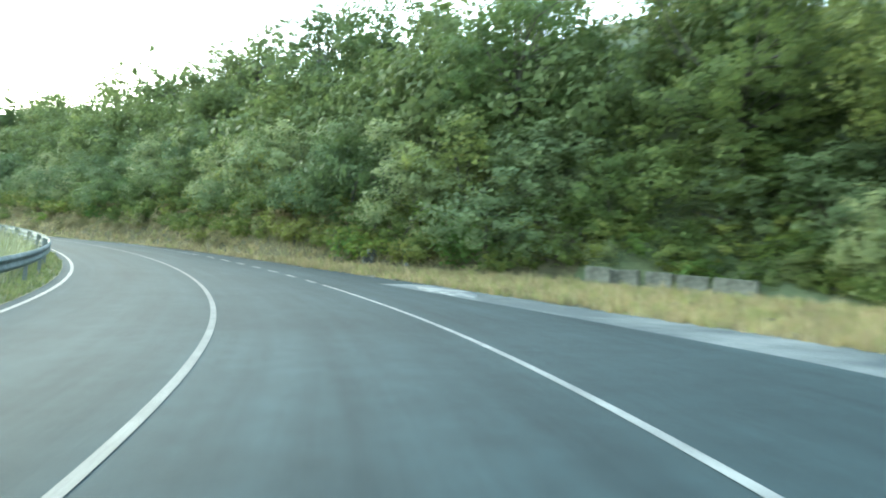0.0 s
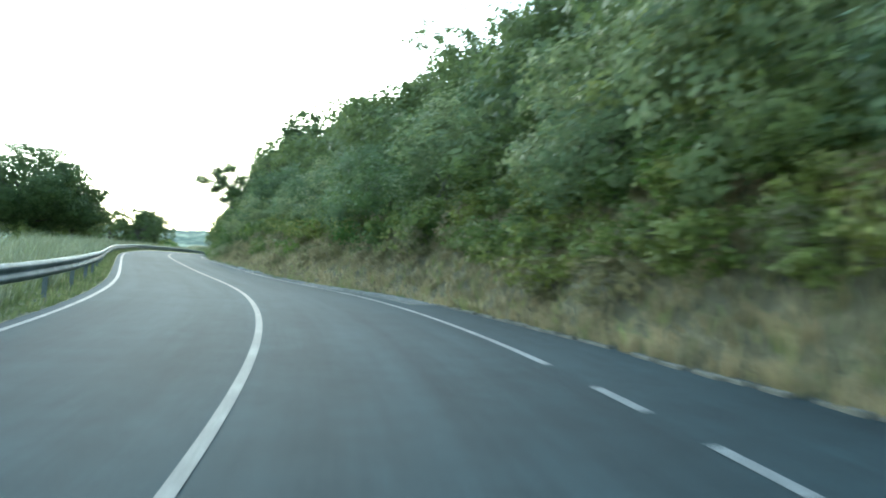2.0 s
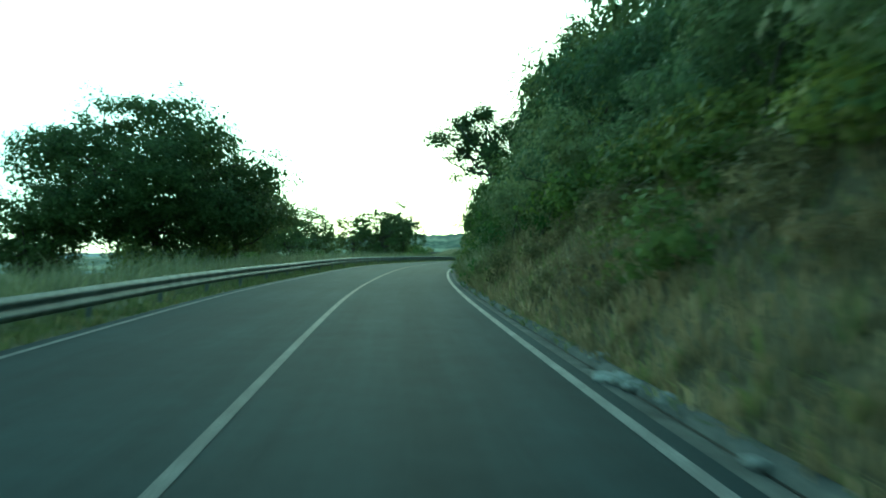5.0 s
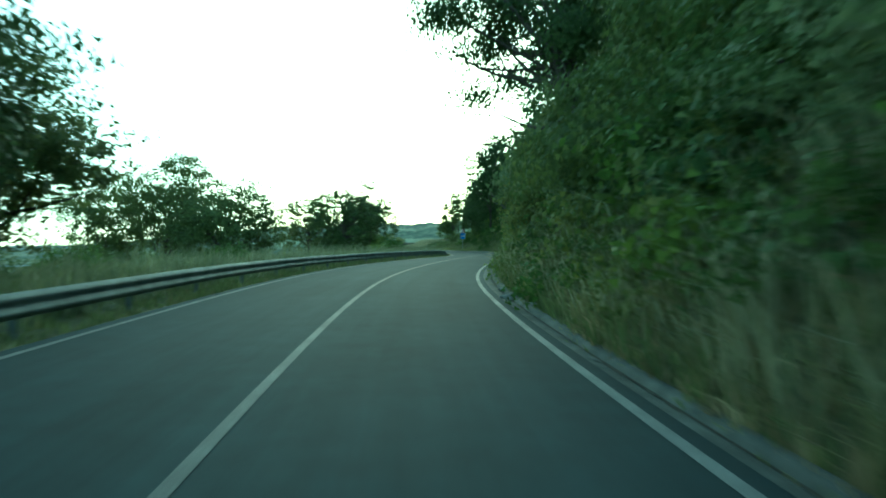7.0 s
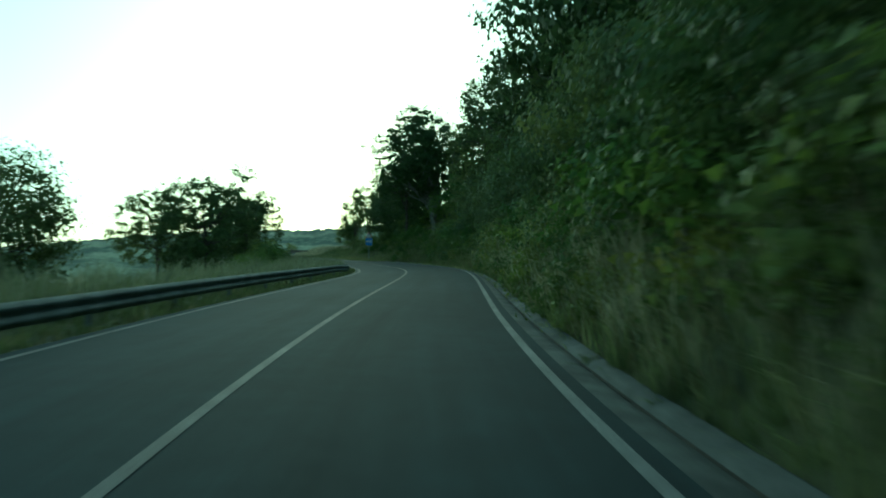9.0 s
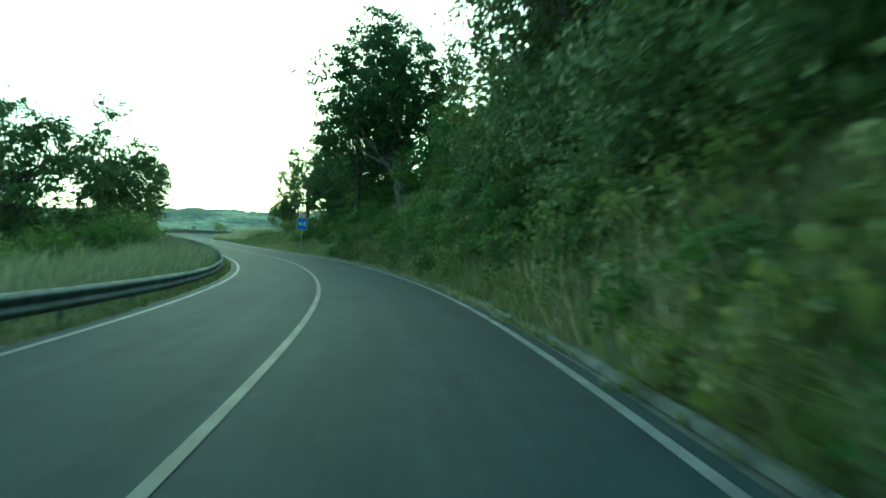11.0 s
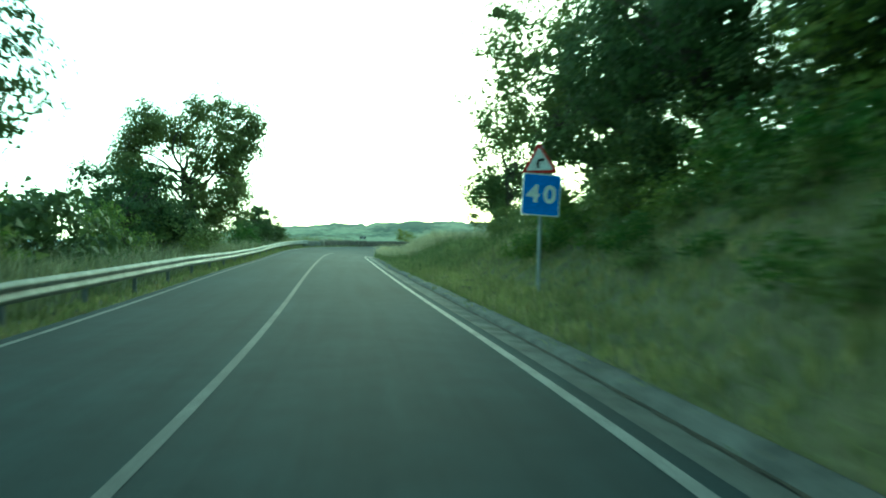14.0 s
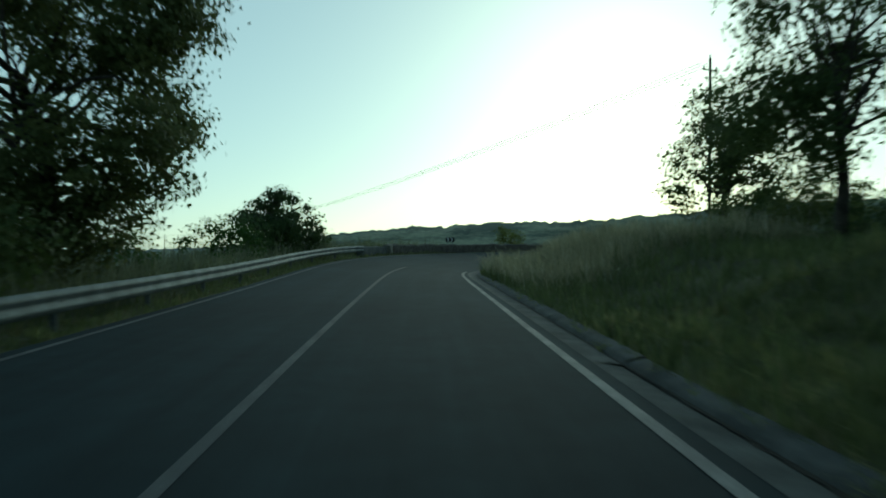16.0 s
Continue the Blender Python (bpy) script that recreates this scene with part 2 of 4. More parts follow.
# ---- the road's alignment: curvature and grade every 6 m ----
NODE_S = -12 + 6.0 * np.arange(54)
CURVATURE = [0.016322, 0.015640, 0.014322, 0.011555, 0.011252, 0.012080, 0.011640, 0.012623, 0.012358, 0.009659, 0.004524, 0.000070, -0.000867, -0.000367, -0.000905, -0.002569, -0.003267, -0.002449, -0.002755, -0.003398, -0.004694, -0.006698, -0.006641, -0.004803, -0.002723, -0.000601, 0.001490, 0.002854, 0.004289, 0.005867, 0.006063, 0.005878, 0.005975, 0.006547, 0.007324, 0.007336, 0.005874, 0.003236, 0.001149, 0.000051, -0.000626, -0.000549, -0.000557, -0.000500, -0.000800, -0.003500, -0.012000, -0.026000, -0.032000, -0.032000, -0.032000, -0.032000, -0.030000, -0.020000]
GRADE = [0.034151, 0.033452, 0.034834, 0.037592, 0.041994, 0.045222, 0.043841, 0.039641, 0.032614, 0.024908, 0.023772, 0.027482, 0.031202, 0.032969, 0.032053, 0.029352, 0.026865, 0.025175, 0.028272, 0.028667, 0.026919, 0.025052, 0.025309, 0.026247, 0.025168, 0.022407, 0.019346, 0.016882, 0.015187, 0.013344, 0.012766, 0.013325, 0.015600, 0.020043, 0.021744, 0.021029, 0.021113, 0.022749, 0.026400, 0.030201, 0.030894, 0.030284, 0.029574, 0.029000, 0.029000, 0.029000, 0.028000, 0.027000, 0.025000, 0.022000, 0.020000, 0.015000, 0.010000, 0.010000]
WIDTH_S = -12 + 24.0 * np.arange(13)
LANE_R = [3.81, 3.69, 3.21, 2.98, 3.03, 2.98, 2.99, 3.10, 3.15, 3.09, 3.03, 2.92, 2.87]
LANE_L = [3.43, 3.39, 3.34, 3.19, 3.16, 3.02, 2.92, 2.86, 2.88, 3.04, 3.10, 3.21, 3.24]
SS = np.arange(-60, 320.01, 0.5)
BANK_PER_CURVATURE = 4.33


def running(a):
    return np.concatenate([[0], np.cumsum((a[1:] + a[:-1]) * 0.25)])


def smoothed(k):
    q = np.pad(k, 2, mode="edge")
    return (q[:-4] + 2 * q[1:-3] + 3 * q[2:-2] + 2 * q[3:-1] + q[4:]) / 9


KAPPA = np.array(CURVATURE)
HEAD = running(np.interp(SS, NODE_S, KAPPA))
RZ = running(np.interp(SS, NODE_S, GRADE))
ZERO = int(np.searchsorted(SS, 0.0))
HEAD, RZ = HEAD - HEAD[ZERO], RZ - RZ[ZERO]
RX, RY = running(-np.sin(HEAD)), running(np.cos(HEAD))
RX, RY = RX - RX[ZERO], RY - RY[ZERO]
BANKING = BANK_PER_CURVATURE * np.interp(SS, NODE_S, smoothed(KAPPA))


def at_s(values, s):
    return np.interp(s, SS, values)


def lane_r(s):
    return np.interp(s, WIDTH_S, LANE_R)


def lane_l(s):
    return np.interp(s, WIDTH_S, LANE_L)


def edge_r(s):
    """Outer edge of lay-by or gutter."""
    return np.interp(s, [-40, -3, 5, 12, 17, 21, 25, 29, 36, 41, 47, 54, 60, 90, 105, 118, 157, 173, 190, 200, 222, 238, 320],
                     [10.5, 9.6, 8.85, 8.0, 6.95, 6.1, 5.5, 4.9, 4.5, 4.4, 3.8, 3.6, 3.55, 3.48, 3.55, 3.7, 3.5, 3.6, 3.9, 3.8, 3.95, 3.7, 3.7])


def asphalt_r(s):
    return np.interp(s, [-60, 24, 32, 36], [1, 1, 0, 0]) * np.maximum(lane_r(s) + 0.25, edge_r(s) - 1.9) + np.interp(s, [-60, 24, 32, 36], [0, 0, 1, 1]) * np.maximum(lane_r(s) + 0.22, edge_r(s) - 0.72)


def toe_r(s):
    return edge_r(s) + np.interp(s, [-40, 8, 11, 13, 16, 20, 28, 35, 206, 214, 221, 242, 320], [11.5, 11.5, 10.8, 9.0, 5.2, 2.6, 0.6, 0.25, 0.25, 1.9, 2.4, 1.8, 2.0])


def bank_size(s):
    return np.interp(s, [-40, 0, 30, 195, 212, 224, 240, 252, 268, 296, 320], [0.8, 0.9, 1, 1, 0.9, 0.65, 0.45, 0.45, 0.55, 0.35, 0.1])


def field_end(s):
    """The hillside levels out into a field where the wood ends."""
    return np.interp(s, [222, 236, 246, 262], [1.0, 0.5, 0.12, 0.03])


def waves(x, y):
    return 0.5 * np.sin(0.31 * x + 1.3) * np.cos(0.27 * y) + 0.3 * np.sin(0.73 * x - 0.61 * y) + 0.2 * np.cos(1.27 * x + 0.9 * y + 2)


def terrain(s, o):
    """Height of the ground beside the road at station s, offset o to the right."""
    s, o = np.asarray(s, float), np.asarray(o, float)
    reach = np.interp(s, [-60, 25, 40, 320], [15, 15, 5.5, 5.5])
    z = at_s(RZ, s) + at_s(BANKING, s) * np.clip(o, -5, reach)
    x = np.maximum(o - toe_r(s), 0)
    z = z + bank_size(s) * 0.95 * np.minimum(x, 2.2) + bank_size(s) * field_end(s) * 0.68 * np.clip(x - 2.2, 0, 26)
    z = z + 0.05 * np.clip(o - edge_r(s), 0, 3)
    y = np.maximum(-o - lane_l(s) - 5.5, 0)
    z = z - 0.26 * np.minimum(y, 34)
    w = np.clip(np.maximum(x, np.maximum(-o - lane_l(s) - 2, 0)) / 4, 0, 1)
    return z + w * 0.45 * waves(s, o)


def place(s, o, h=0.0):
    """World point at station s, offset o (right positive), h above the banked road."""
    s, o = np.asarray(s, float), np.asarray(o, float)
    a = at_s(HEAD, s)
    return np.stack([at_s(RX, s) + o * np.cos(a), at_s(RY, s) + o * np.sin(a), at_s(RZ, s) + at_s(BANKING, s) * o + h + 0 * o], -1)


def on_ground(s, o, h=0.0):
    p = place(s, o)
    p[..., 2] = terrain(s, o) + h
    return p


def road_place(x, y):
    """Nearest station and offset of points in plan."""
    x, y = np.asarray(x, float), np.asarray(y, float)
    best_s, best_o = np.zeros(x.shape), np.zeros(x.shape)
    px, py, pa, ps = RX[::2], RY[::2], HEAD[::2], SS[::2]
    flat_x, flat_y = x.ravel(), y.ravel()
    for i in range(0, flat_x.size, 4000):
        j = slice(i, i + 4000)
        d = (flat_x[j, None] - px) ** 2 + (flat_y[j, None] - py) ** 2
        k = d.argmin(1)
        side = (flat_x[j] - px[k]) * np.cos(pa[k]) + (flat_y[j] - py[k]) * np.sin(pa[k])
        best_s.ravel()[j] = ps[k]
        best_o.ravel()[j] = np.sign(side) * np.sqrt(d[np.arange(len(k)), k])
    return best_s, best_o


# ---- mesh helpers ----
def mesh_of(name, verts, faces, mat, smooth=False):
    me = bpy.data.meshes.new(name)
    verts, faces = np.asarray(verts, np.float32), np.asarray(faces, np.int32)
    k = faces.shape[1]
    me.vertices.add(len(verts))
    me.vertices.foreach_set("co", verts.ravel())
    me.loops.add(faces.size)
    me.loops.foreach_set("vertex_index", faces.ravel())
    me.polygons.add(len(faces))
    me.polygons.foreach_set("loop_start", np.arange(0, faces.size, k, dtype=np.int32))
    if smooth:
        me.polygons.foreach_set("use_smooth", np.ones(len(faces), bool))
    me.update(calc_edges=True)
    me.validate()
    me.materials.append(mat)
    return me


def part_mesh(name, me, parent, label=""):
    ob = new(name, me)
    ob.parent = parent
    return tagged(ob, label)


def part(name, bm, mat, parent, label=""):
    me = bpy.data.meshes.new(name)
    bm.to_mesh(me)
    bm.free()
    me.materials.append(mat)
    return part_mesh(name, me, parent, label)


def grid_faces(rows, cols):
    i = np.arange(rows - 1)[:, None] * cols + np.arange(cols - 1)[None, :]
    return np.stack([i, i + 1, i + cols + 1, i + cols], -1).reshape(-1, 4)


def strip(name, mat, stations, offsets, height):
    """A sheet along the road: offsets(s) gives the columns, height(s, o) the world z."""
    s = np.repeat(stations[:, None], len(offsets(stations[:1])[0]), 1)
    o = offsets(stations)
    p = place(s, o)
    p[..., 2] = height(s, o)
    me = mesh_of(name, p.reshape(-1, 3), grid_faces(*s.shape), mat, True)
    along = me.uv_layers.new(name="along")
    corner = np.empty(len(me.loops), np.int32)
    me.loops.foreach_get("vertex_index", corner)
    along.data.foreach_set("uv", np.stack([o.ravel(), s.ravel()], 1)[corner].astype(np.float32).ravel())
    return new(name, me)


def road_z(s, o):
    return at_s(RZ, s) + at_s(BANKING, s) * o


def box_bm(sx, sy, sz, bevel=0.01, z0=0.0, x=0.0, y=0.0):
    bm = bmesh.new()
    bmesh.ops.create_cube(bm, size=1)
    bmesh.ops.scale(bm, vec=(sx, sy, sz), verts=bm.verts)
    bmesh.ops.translate(bm, vec=(x, y, z0 + sz / 2), verts=bm.verts)
    if bevel:
        bmesh.ops.bevel(bm, geom=bm.edges[:], offset=bevel, segments=2, affect="EDGES", profile=0.6)
    return bm


def tube(points, radii, sides=7):
    """Tapered tube along points: vertices and quads."""
    points = np.asarray(points, float)
    t = np.gradient(points, axis=0)
    t /= np.linalg.norm(t, axis=1)[:, None] + 1e-9
    ref = np.where(np.abs(t[:, 2:3]) > 0.9, [[1.0, 0, 0]], [[0, 0, 1.0]])
    a = np.cross(t, ref)
    a /= np.linalg.norm(a, axis=1)[:, None] + 1e-9
    b = np.cross(t, a)
    ang = np.linspace(0, 2 * np.pi, sides, endpoint=False)
    v = points[:, None] + np.asarray(radii)[:, None, None] * (np.cos(ang)[None, :, None] * a[:, None] + np.sin(ang)[None, :, None] * b[:, None])
    f = []
    for i in range(len(points) - 1):
        for j in range(sides):
            k = (j + 1) % sides
            f.append((i * sides + j, i * sides + k, (i + 1) * sides + k, (i + 1) * sides + j))
    return v.reshape(-1, 3), np.array(f)


def joined(pieces):
    vs, fs, n = [], [], 0
    for v, f in pieces:
        vs.append(v)
        fs.append(f + n)
        n += len(v)
    return np.concatenate(vs), np.concatenate(fs)


def unit(v):
    return v / (np.linalg.norm(v, axis=-1, keepdims=True) + 1e-9)


def leaves(points, size, rng, facing):
    """One pointed leaf per point, turned roughly towards the light side of its spray."""
    n = len(points)
    nor = unit(unit(facing) + rng.normal(size=(n, 3)) * 0.36)
    u = rng.normal(size=(n, 3))
    u = unit(u - (u * nor).sum(1)[:, None] * nor)
    w = np.cross(nor, u)
    ln, wd = size[:, None], size[:, None] * rng.uniform(0.42, 0.62, (n, 1))
    v = np.stack([points - w * wd, points + w * wd, points + u * ln], 1)
    return v.reshape(-1, 3), np.arange(3 * n).reshape(-1, 3)


# ---- ground, one sheet to the horizon ----
def ground_sheet():
    def axis(a, b, step):
        mid = np.arange(a, b + 0.1, step)
        out = 3.0 * 1.22 ** np.arange(1, 31)
        out = np.cumsum(out)
        out = out[out < 4200]
        return np.concatenate([(a - out)[::-1], mid, b + out])
    gx, gy = axis(-230, 75, 2.5), axis(-80, 300, 2.5)
    X, Y = np.meshgrid(gx, gy)
    s, o = road_place(X, Y)
    near = terrain(s, np.clip(o, -48, 60))
    inside = (o > -lane_l(s) - 6.2) & (o < edge_r(s) + 8.2)
    near = near - 0.9 * inside
    d = np.abs(o)
    k = np.clip((d - 55) / 140, 0, 1)
    k = k * k * (3 - 2 * k)
    far = -9 + 4 * np.sin(X * 0.011) * np.cos(Y * 0.013 + 1)
    Z = near * (1 - k) + far * k
    ob = new("ground", mesh_of("ground", np.stack([X, Y, Z], -1).reshape(-1, 3), grid_faces(*X.shape), GROUND, True))
    tagged(ob, "green meadow ground rolling away to wooded hills", "ground", kind="structure")


def ridge(name, label, radius, degrees_of, mat, bump, seed):
    rng = np.random.default_rng(seed)
    az = np.radians(np.arange(-75, 165, 0.12))
    cx, cy, cz = -60.0, 120.0, 5.0
    top = np.tan(np.radians(degrees_of(np.degrees(az)))) * radius
    lump = (np.convolve(rng.normal(size=len(az) + 8), np.ones(3) / 3, "same")[4:-4] * 0.8 + np.convolve(np.maximum(rng.normal(size=len(az) + 8) - 1.6, 0), np.ones(4), "same")[4:-4] * 0.9) * bump
    roll = sum(a * np.sin(az * w + ph) for a, w, ph in ((0.06, 9, 0.4), (0.03, 21, 2.0), (0.012, 47, 1.1)))
    rows = []
    for depth, frac, l in ((-0.28, -0.15, 0), (-0.20, 0.18, 0.3), (-0.13, 0.45, 0.5), (-0.06, 0.75, 0.7), (0.0, 1.0, 1.0), (0.12, 0.7, 0.3)):
        r = radius * (1 + depth)
        lump2 = np.roll(lump, int(depth * 200)) * l
        rows.append(np.stack([cx - np.sin(az) * r, cy + np.cos(az) * r, cz + top * frac * (1 + roll) + lump2], -1))
    v = np.stack(rows)
    ob = new(name, mesh_of(name, v.reshape(-1, 3), grid_faces(len(rows), len(az)), mat, True))
    tagged(ob, label, "hills", kind="structure")


ground_sheet()
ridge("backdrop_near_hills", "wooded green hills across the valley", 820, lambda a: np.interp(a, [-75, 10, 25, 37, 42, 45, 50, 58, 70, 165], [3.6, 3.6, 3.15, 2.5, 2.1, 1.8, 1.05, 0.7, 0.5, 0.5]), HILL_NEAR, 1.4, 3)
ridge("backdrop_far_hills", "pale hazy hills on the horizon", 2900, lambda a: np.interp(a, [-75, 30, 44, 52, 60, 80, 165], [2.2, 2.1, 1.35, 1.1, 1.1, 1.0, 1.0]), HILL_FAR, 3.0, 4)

# ---- carriageway ----
ST = np.arange(-58, 318.1, 1.0)
cols = lambda *fs: (lambda s: np.stack([np.broadcast_to(f(s), s.shape) for f in fs], 1))
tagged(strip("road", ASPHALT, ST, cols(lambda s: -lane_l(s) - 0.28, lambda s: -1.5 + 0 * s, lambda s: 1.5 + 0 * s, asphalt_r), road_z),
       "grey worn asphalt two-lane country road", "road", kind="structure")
LAY, LAY_END = np.arange(-58, 13.1, 1.0), np.arange(13, 38.7, 0.8)
tagged(strip("layby", LAYBY, LAY, lambda s: asphalt_r(s)[:, None] + (edge_r(s) + 0.25 - asphalt_r(s))[:, None] * np.linspace(0, 1, 7)[None],
             lambda s, o: road_z(s, o) - 0.012 + 0.012 * waves(3 * s, 3 * o)),
       "broken pale concrete and asphalt lay-by beside the lane", "lay-by", kind="structure")
tagged(strip("layby_end", ASPHALT, LAY_END, lambda s: asphalt_r(s)[:, None] + (edge_r(s) + 0.25 - asphalt_r(s))[:, None] * np.linspace(0, 1, 7)[None],
             lambda s, o: road_z(s, o) - 0.010 + 0.009 * waves(3 * s, 3 * o) * (o > asphalt_r(s) + 0.01)),
       "grey asphalt tapering out at the end of the lay-by", "lay-by", kind="structure")


def verge_r(s):
    return edge_r(s)[:, None] - 0.02 + np.array([0, 0.12, 0.35, 0.7, 1.1, 1.6, 2.2, 2.8, 3.5, 4.3, 5.2, 6.2, 7.3, 8.4, 8.9])[None]


def verge_r_z(s, o):
    x = o - edge_r(s)
    lump = 0.10 * np.sin(2.1 * s + 3 * o) * np.cos(1.3 * s - 2.2 * o) + 0.05 * np.sin(5.3 * s + 1.7 * o)
    return terrain(s, o) + np.clip(x / 0.8, 0, 1) * lump - 0.03 - 0.7 * np.clip((x - 8.0) / 0.9, 0, 1)


def verge_l(s):
    return -lane_l(s)[:, None] - 0.26 - np.array([0, 0.1, 0.3, 0.6, 1.0, 1.5, 2.1, 2.9, 3.9, 5.0, 6.1, 6.8])[None]


def verge_l_z(s, o):
    x = -o - lane_l(s) - 0.26
    lump = 0.05 * np.sin(2.3 * s + 3 * o) * np.cos(1.1 * s - 2.6 * o)
    return terrain(s, o) - 0.06 * np.clip(x / 0.15, 0, 1) + np.clip(x / 0.6, 0, 1) * lump - 0.7 * np.clip((x - 6.0) / 0.8, 0, 1)


tagged(strip("verge_bank", BANK_EARTH, np.arange(-58, 86.1, 0.7), verge_r, verge_r_z), "steep earth bank with dry grass beside the road", "bank", kind="structure")
tagged(strip("verge_bank_green", BANK_GRASS, np.arange(85.8, 318.1, 0.7), verge_r, verge_r_z), "steep overgrown grass bank beside the road", "bank", kind="structure")
tagged(strip("verge_left", BANK_GRASS, np.arange(-58, 318.1, 0.8), verge_l, verge_l_z), "grassy verge under the crash barrier", "verge", kind="structure")


def road_line(name, label, stations, mid, width, mat=PAINT):
    s = np.asarray(stations, float)
    ob = strip(name, mat, s, lambda q: mid(q)[:, None] + np.array([-width / 2, width / 2])[None], lambda q, o: road_z(q, o) + 0.007)
    return tagged(ob, label, "road line", kind="structure")


road_line("centre_line", "solid worn white centre line", np.arange(-58, 268.1, 0.5), lambda s: 0 * s, 0.105, PAINT_WORN)
road_line("left_edge_line", "thin white edge line along the barrier side", np.arange(-58, 282.1, 0.5), lambda s: -lane_l(s), 0.10, PAINT_GREY)
road_line("right_edge_line", "solid white edge line along the bank", np.arange(28.8, 268.4, 0.5), lane_r, 0.11)
road_line("right_edge_line_layby", "solid white edge line along the lay-by", np.arange(-58, 11.7, 0.5), lane_r, 0.11)
for a, b in ((12.4, 13.5), (14.9, 16.0), (17.2, 18.3), (19.5, 20.6), (21.8, 22.9), (24.1, 25.2), (26.3, 27.4)):
    road_line("edge_dash", "short white dash of the broken edge line", np.linspace(a, b, 4), lane_r, 0.12)

# ---- things that grow ----
def crown_points(rng, rx, ry, z0, z1, clusters, per, spread, masses=12, filler=0.3, boughs=None):
    """Leaf places: rounded boughs packed in an ellipsoid between z0 and z1, each covered with sprays of leaves."""
    half, mid = np.array([rx, ry, (z1 - z0) / 2]), np.array([0, 0, (z0 + z1) / 2])
    if boughs:      # named boughs: across, up and reach, as parts of the crown's half width and height
        at = np.array([(a, rng.uniform(-0.4, 0.4), u) for a, u, r in boughs])
        reach = 1.12 * np.array([r for a, u, r in boughs])
    else:
        reach = rng.uniform(0.3, 0.46, masses) * (12 / masses) ** 0.25
        at = np.zeros((masses, 3))
        for k in range(1, masses):      # keep boughs apart, the first in the middle
            tries = unit(rng.normal(size=(7, 3))) * (1 - 0.85 * reach[k]) * rng.uniform(0.6, 1, (7, 1))
            near = np.linalg.norm(tries[:, None] - at[None, :k], axis=2).min(1)
            at[k] = tries[near.argmax()]
    of = rng.choice(len(reach), clusters, p=reach ** 2 / (reach ** 2).sum())
    d = unit(rng.normal(size=(clusters, 3)) + 0.7 * unit(at[of] + 1e-6))
    deep = rng.uniform(0, 1, clusters)
    inner = np.arange(clusters) % 10 < 10 * filler
    r = reach[of] * np.where(inner, 0.85 * deep ** 0.5, 0.72 + 0.36 * deep ** 0.7 + 0.22 * (deep > 0.93))
    q = at[of] + d * r[:, None]
    if not boughs:
        lo, hi = np.percentile(q, 1.5, axis=0), np.percentile(q, 98.5, axis=0)
        q = (q - (lo + hi) / 2) / (hi - lo) * 1.9
    c = q * half + mid
    k = np.repeat(np.arange(clusters), rng.poisson(per, clusters))
    # each cluster is a flattened spray, longer outwards than it is high
    g = rng.normal(size=(len(k), 3))
    g *= (rng.uniform(0, 1, len(k)) ** 0.45 / np.linalg.norm(g, axis=1))[:, None] * 1.6
    out = unit(d * [1, 1, 0.35] + rng.normal(size=(clusters, 3)) * 0.35)
    g = g * [1, 1, 0.6] + 0.5 * (g * out[k]).sum(1)[:, None] * out[k]
    facing = 1.0 * d[k] + g / 4 + 0.25 * unit(c[k] - mid) + [0, 0, 0.3]
    return c, facing, c[k] + g * (spread * rng.uniform(0.6, 1.35, clusters))[k][:, None]


def bend(a, b, rng, n=6, sag=0.12):
    t = np.linspace(0, 1, n)[:, None]
    off = rng.normal(size=3) * np.linalg.norm(b - a) * sag
    return a + (b - a) * t + off * np.sin(np.pi * t) + rng.normal(size=(n, 3)) * 0.03


def plant(name, seed, crown, leaf, leaf_mat, bark_mat, trunk_r, trunk_h, limbs, lean=(0, 0), stems=1, limb_r=0.4):
    """A tree or bush: an Empty at the foot with a trunk mesh and a crown mesh."""
    rng = np.random.default_rng(seed)
    root = new(name)
    c, facing, p = crown_points(rng, **crown)
    c, p = c + [lean[0], lean[1], 0], p + [lean[0], lean[1], 0]
    pieces = []
    top = np.array([lean[0] * 0.6, lean[1] * 0.6, trunk_h])
    for i in range(stems):
        foot = np.array([0, 0, -0.5]) if stems == 1 else np.array([*rng.normal(size=2) * 0.25, -0.4])
        tip = top if stems == 1 else top + [*np.clip(rng.normal(size=2), -1.3, 1.3) * 0.3 * crown["rx"], rng.uniform(-0.15, 0.15) * trunk_h]
        k = 8 if stems == 1 else 4
        line = bend(foot, tip, rng, k, 0.05)
        rad = trunk_r * np.linspace(1, 0.55, k) * np.where(np.arange(k) == 0, 1.35, 1)
        pieces.append(tube(line, rad, 9 if stems == 1 else 4))
    high = np.flatnonzero(c[:, 2] > 0.75 * trunk_h)
    order = rng.permutation(high)[:limbs]
    for i in order:
        start = np.array([0, 0, 0]) + top * rng.uniform(0.5, 1.0)
        n = 6 if stems == 1 else 4
        line = bend(start, c[i], rng, n)
        r0 = trunk_r * limb_r * rng.uniform(0.5, 1)
        pieces.append(tube(line, r0 * np.linspace(1, 0.15, n), 5 if stems == 1 else 3))
    v, f = joined(pieces)
    part_mesh("trunk" if stems == 1 else "woody_base", mesh_of("trunk", v, f, bark_mat, True), root)
    v, f = leaves(p, leaf * rng.uniform(0.6, 1.35, len(p)), rng, facing)
    part_mesh("crown", mesh_of("crown", v, f, leaf_mat), root)
    return root


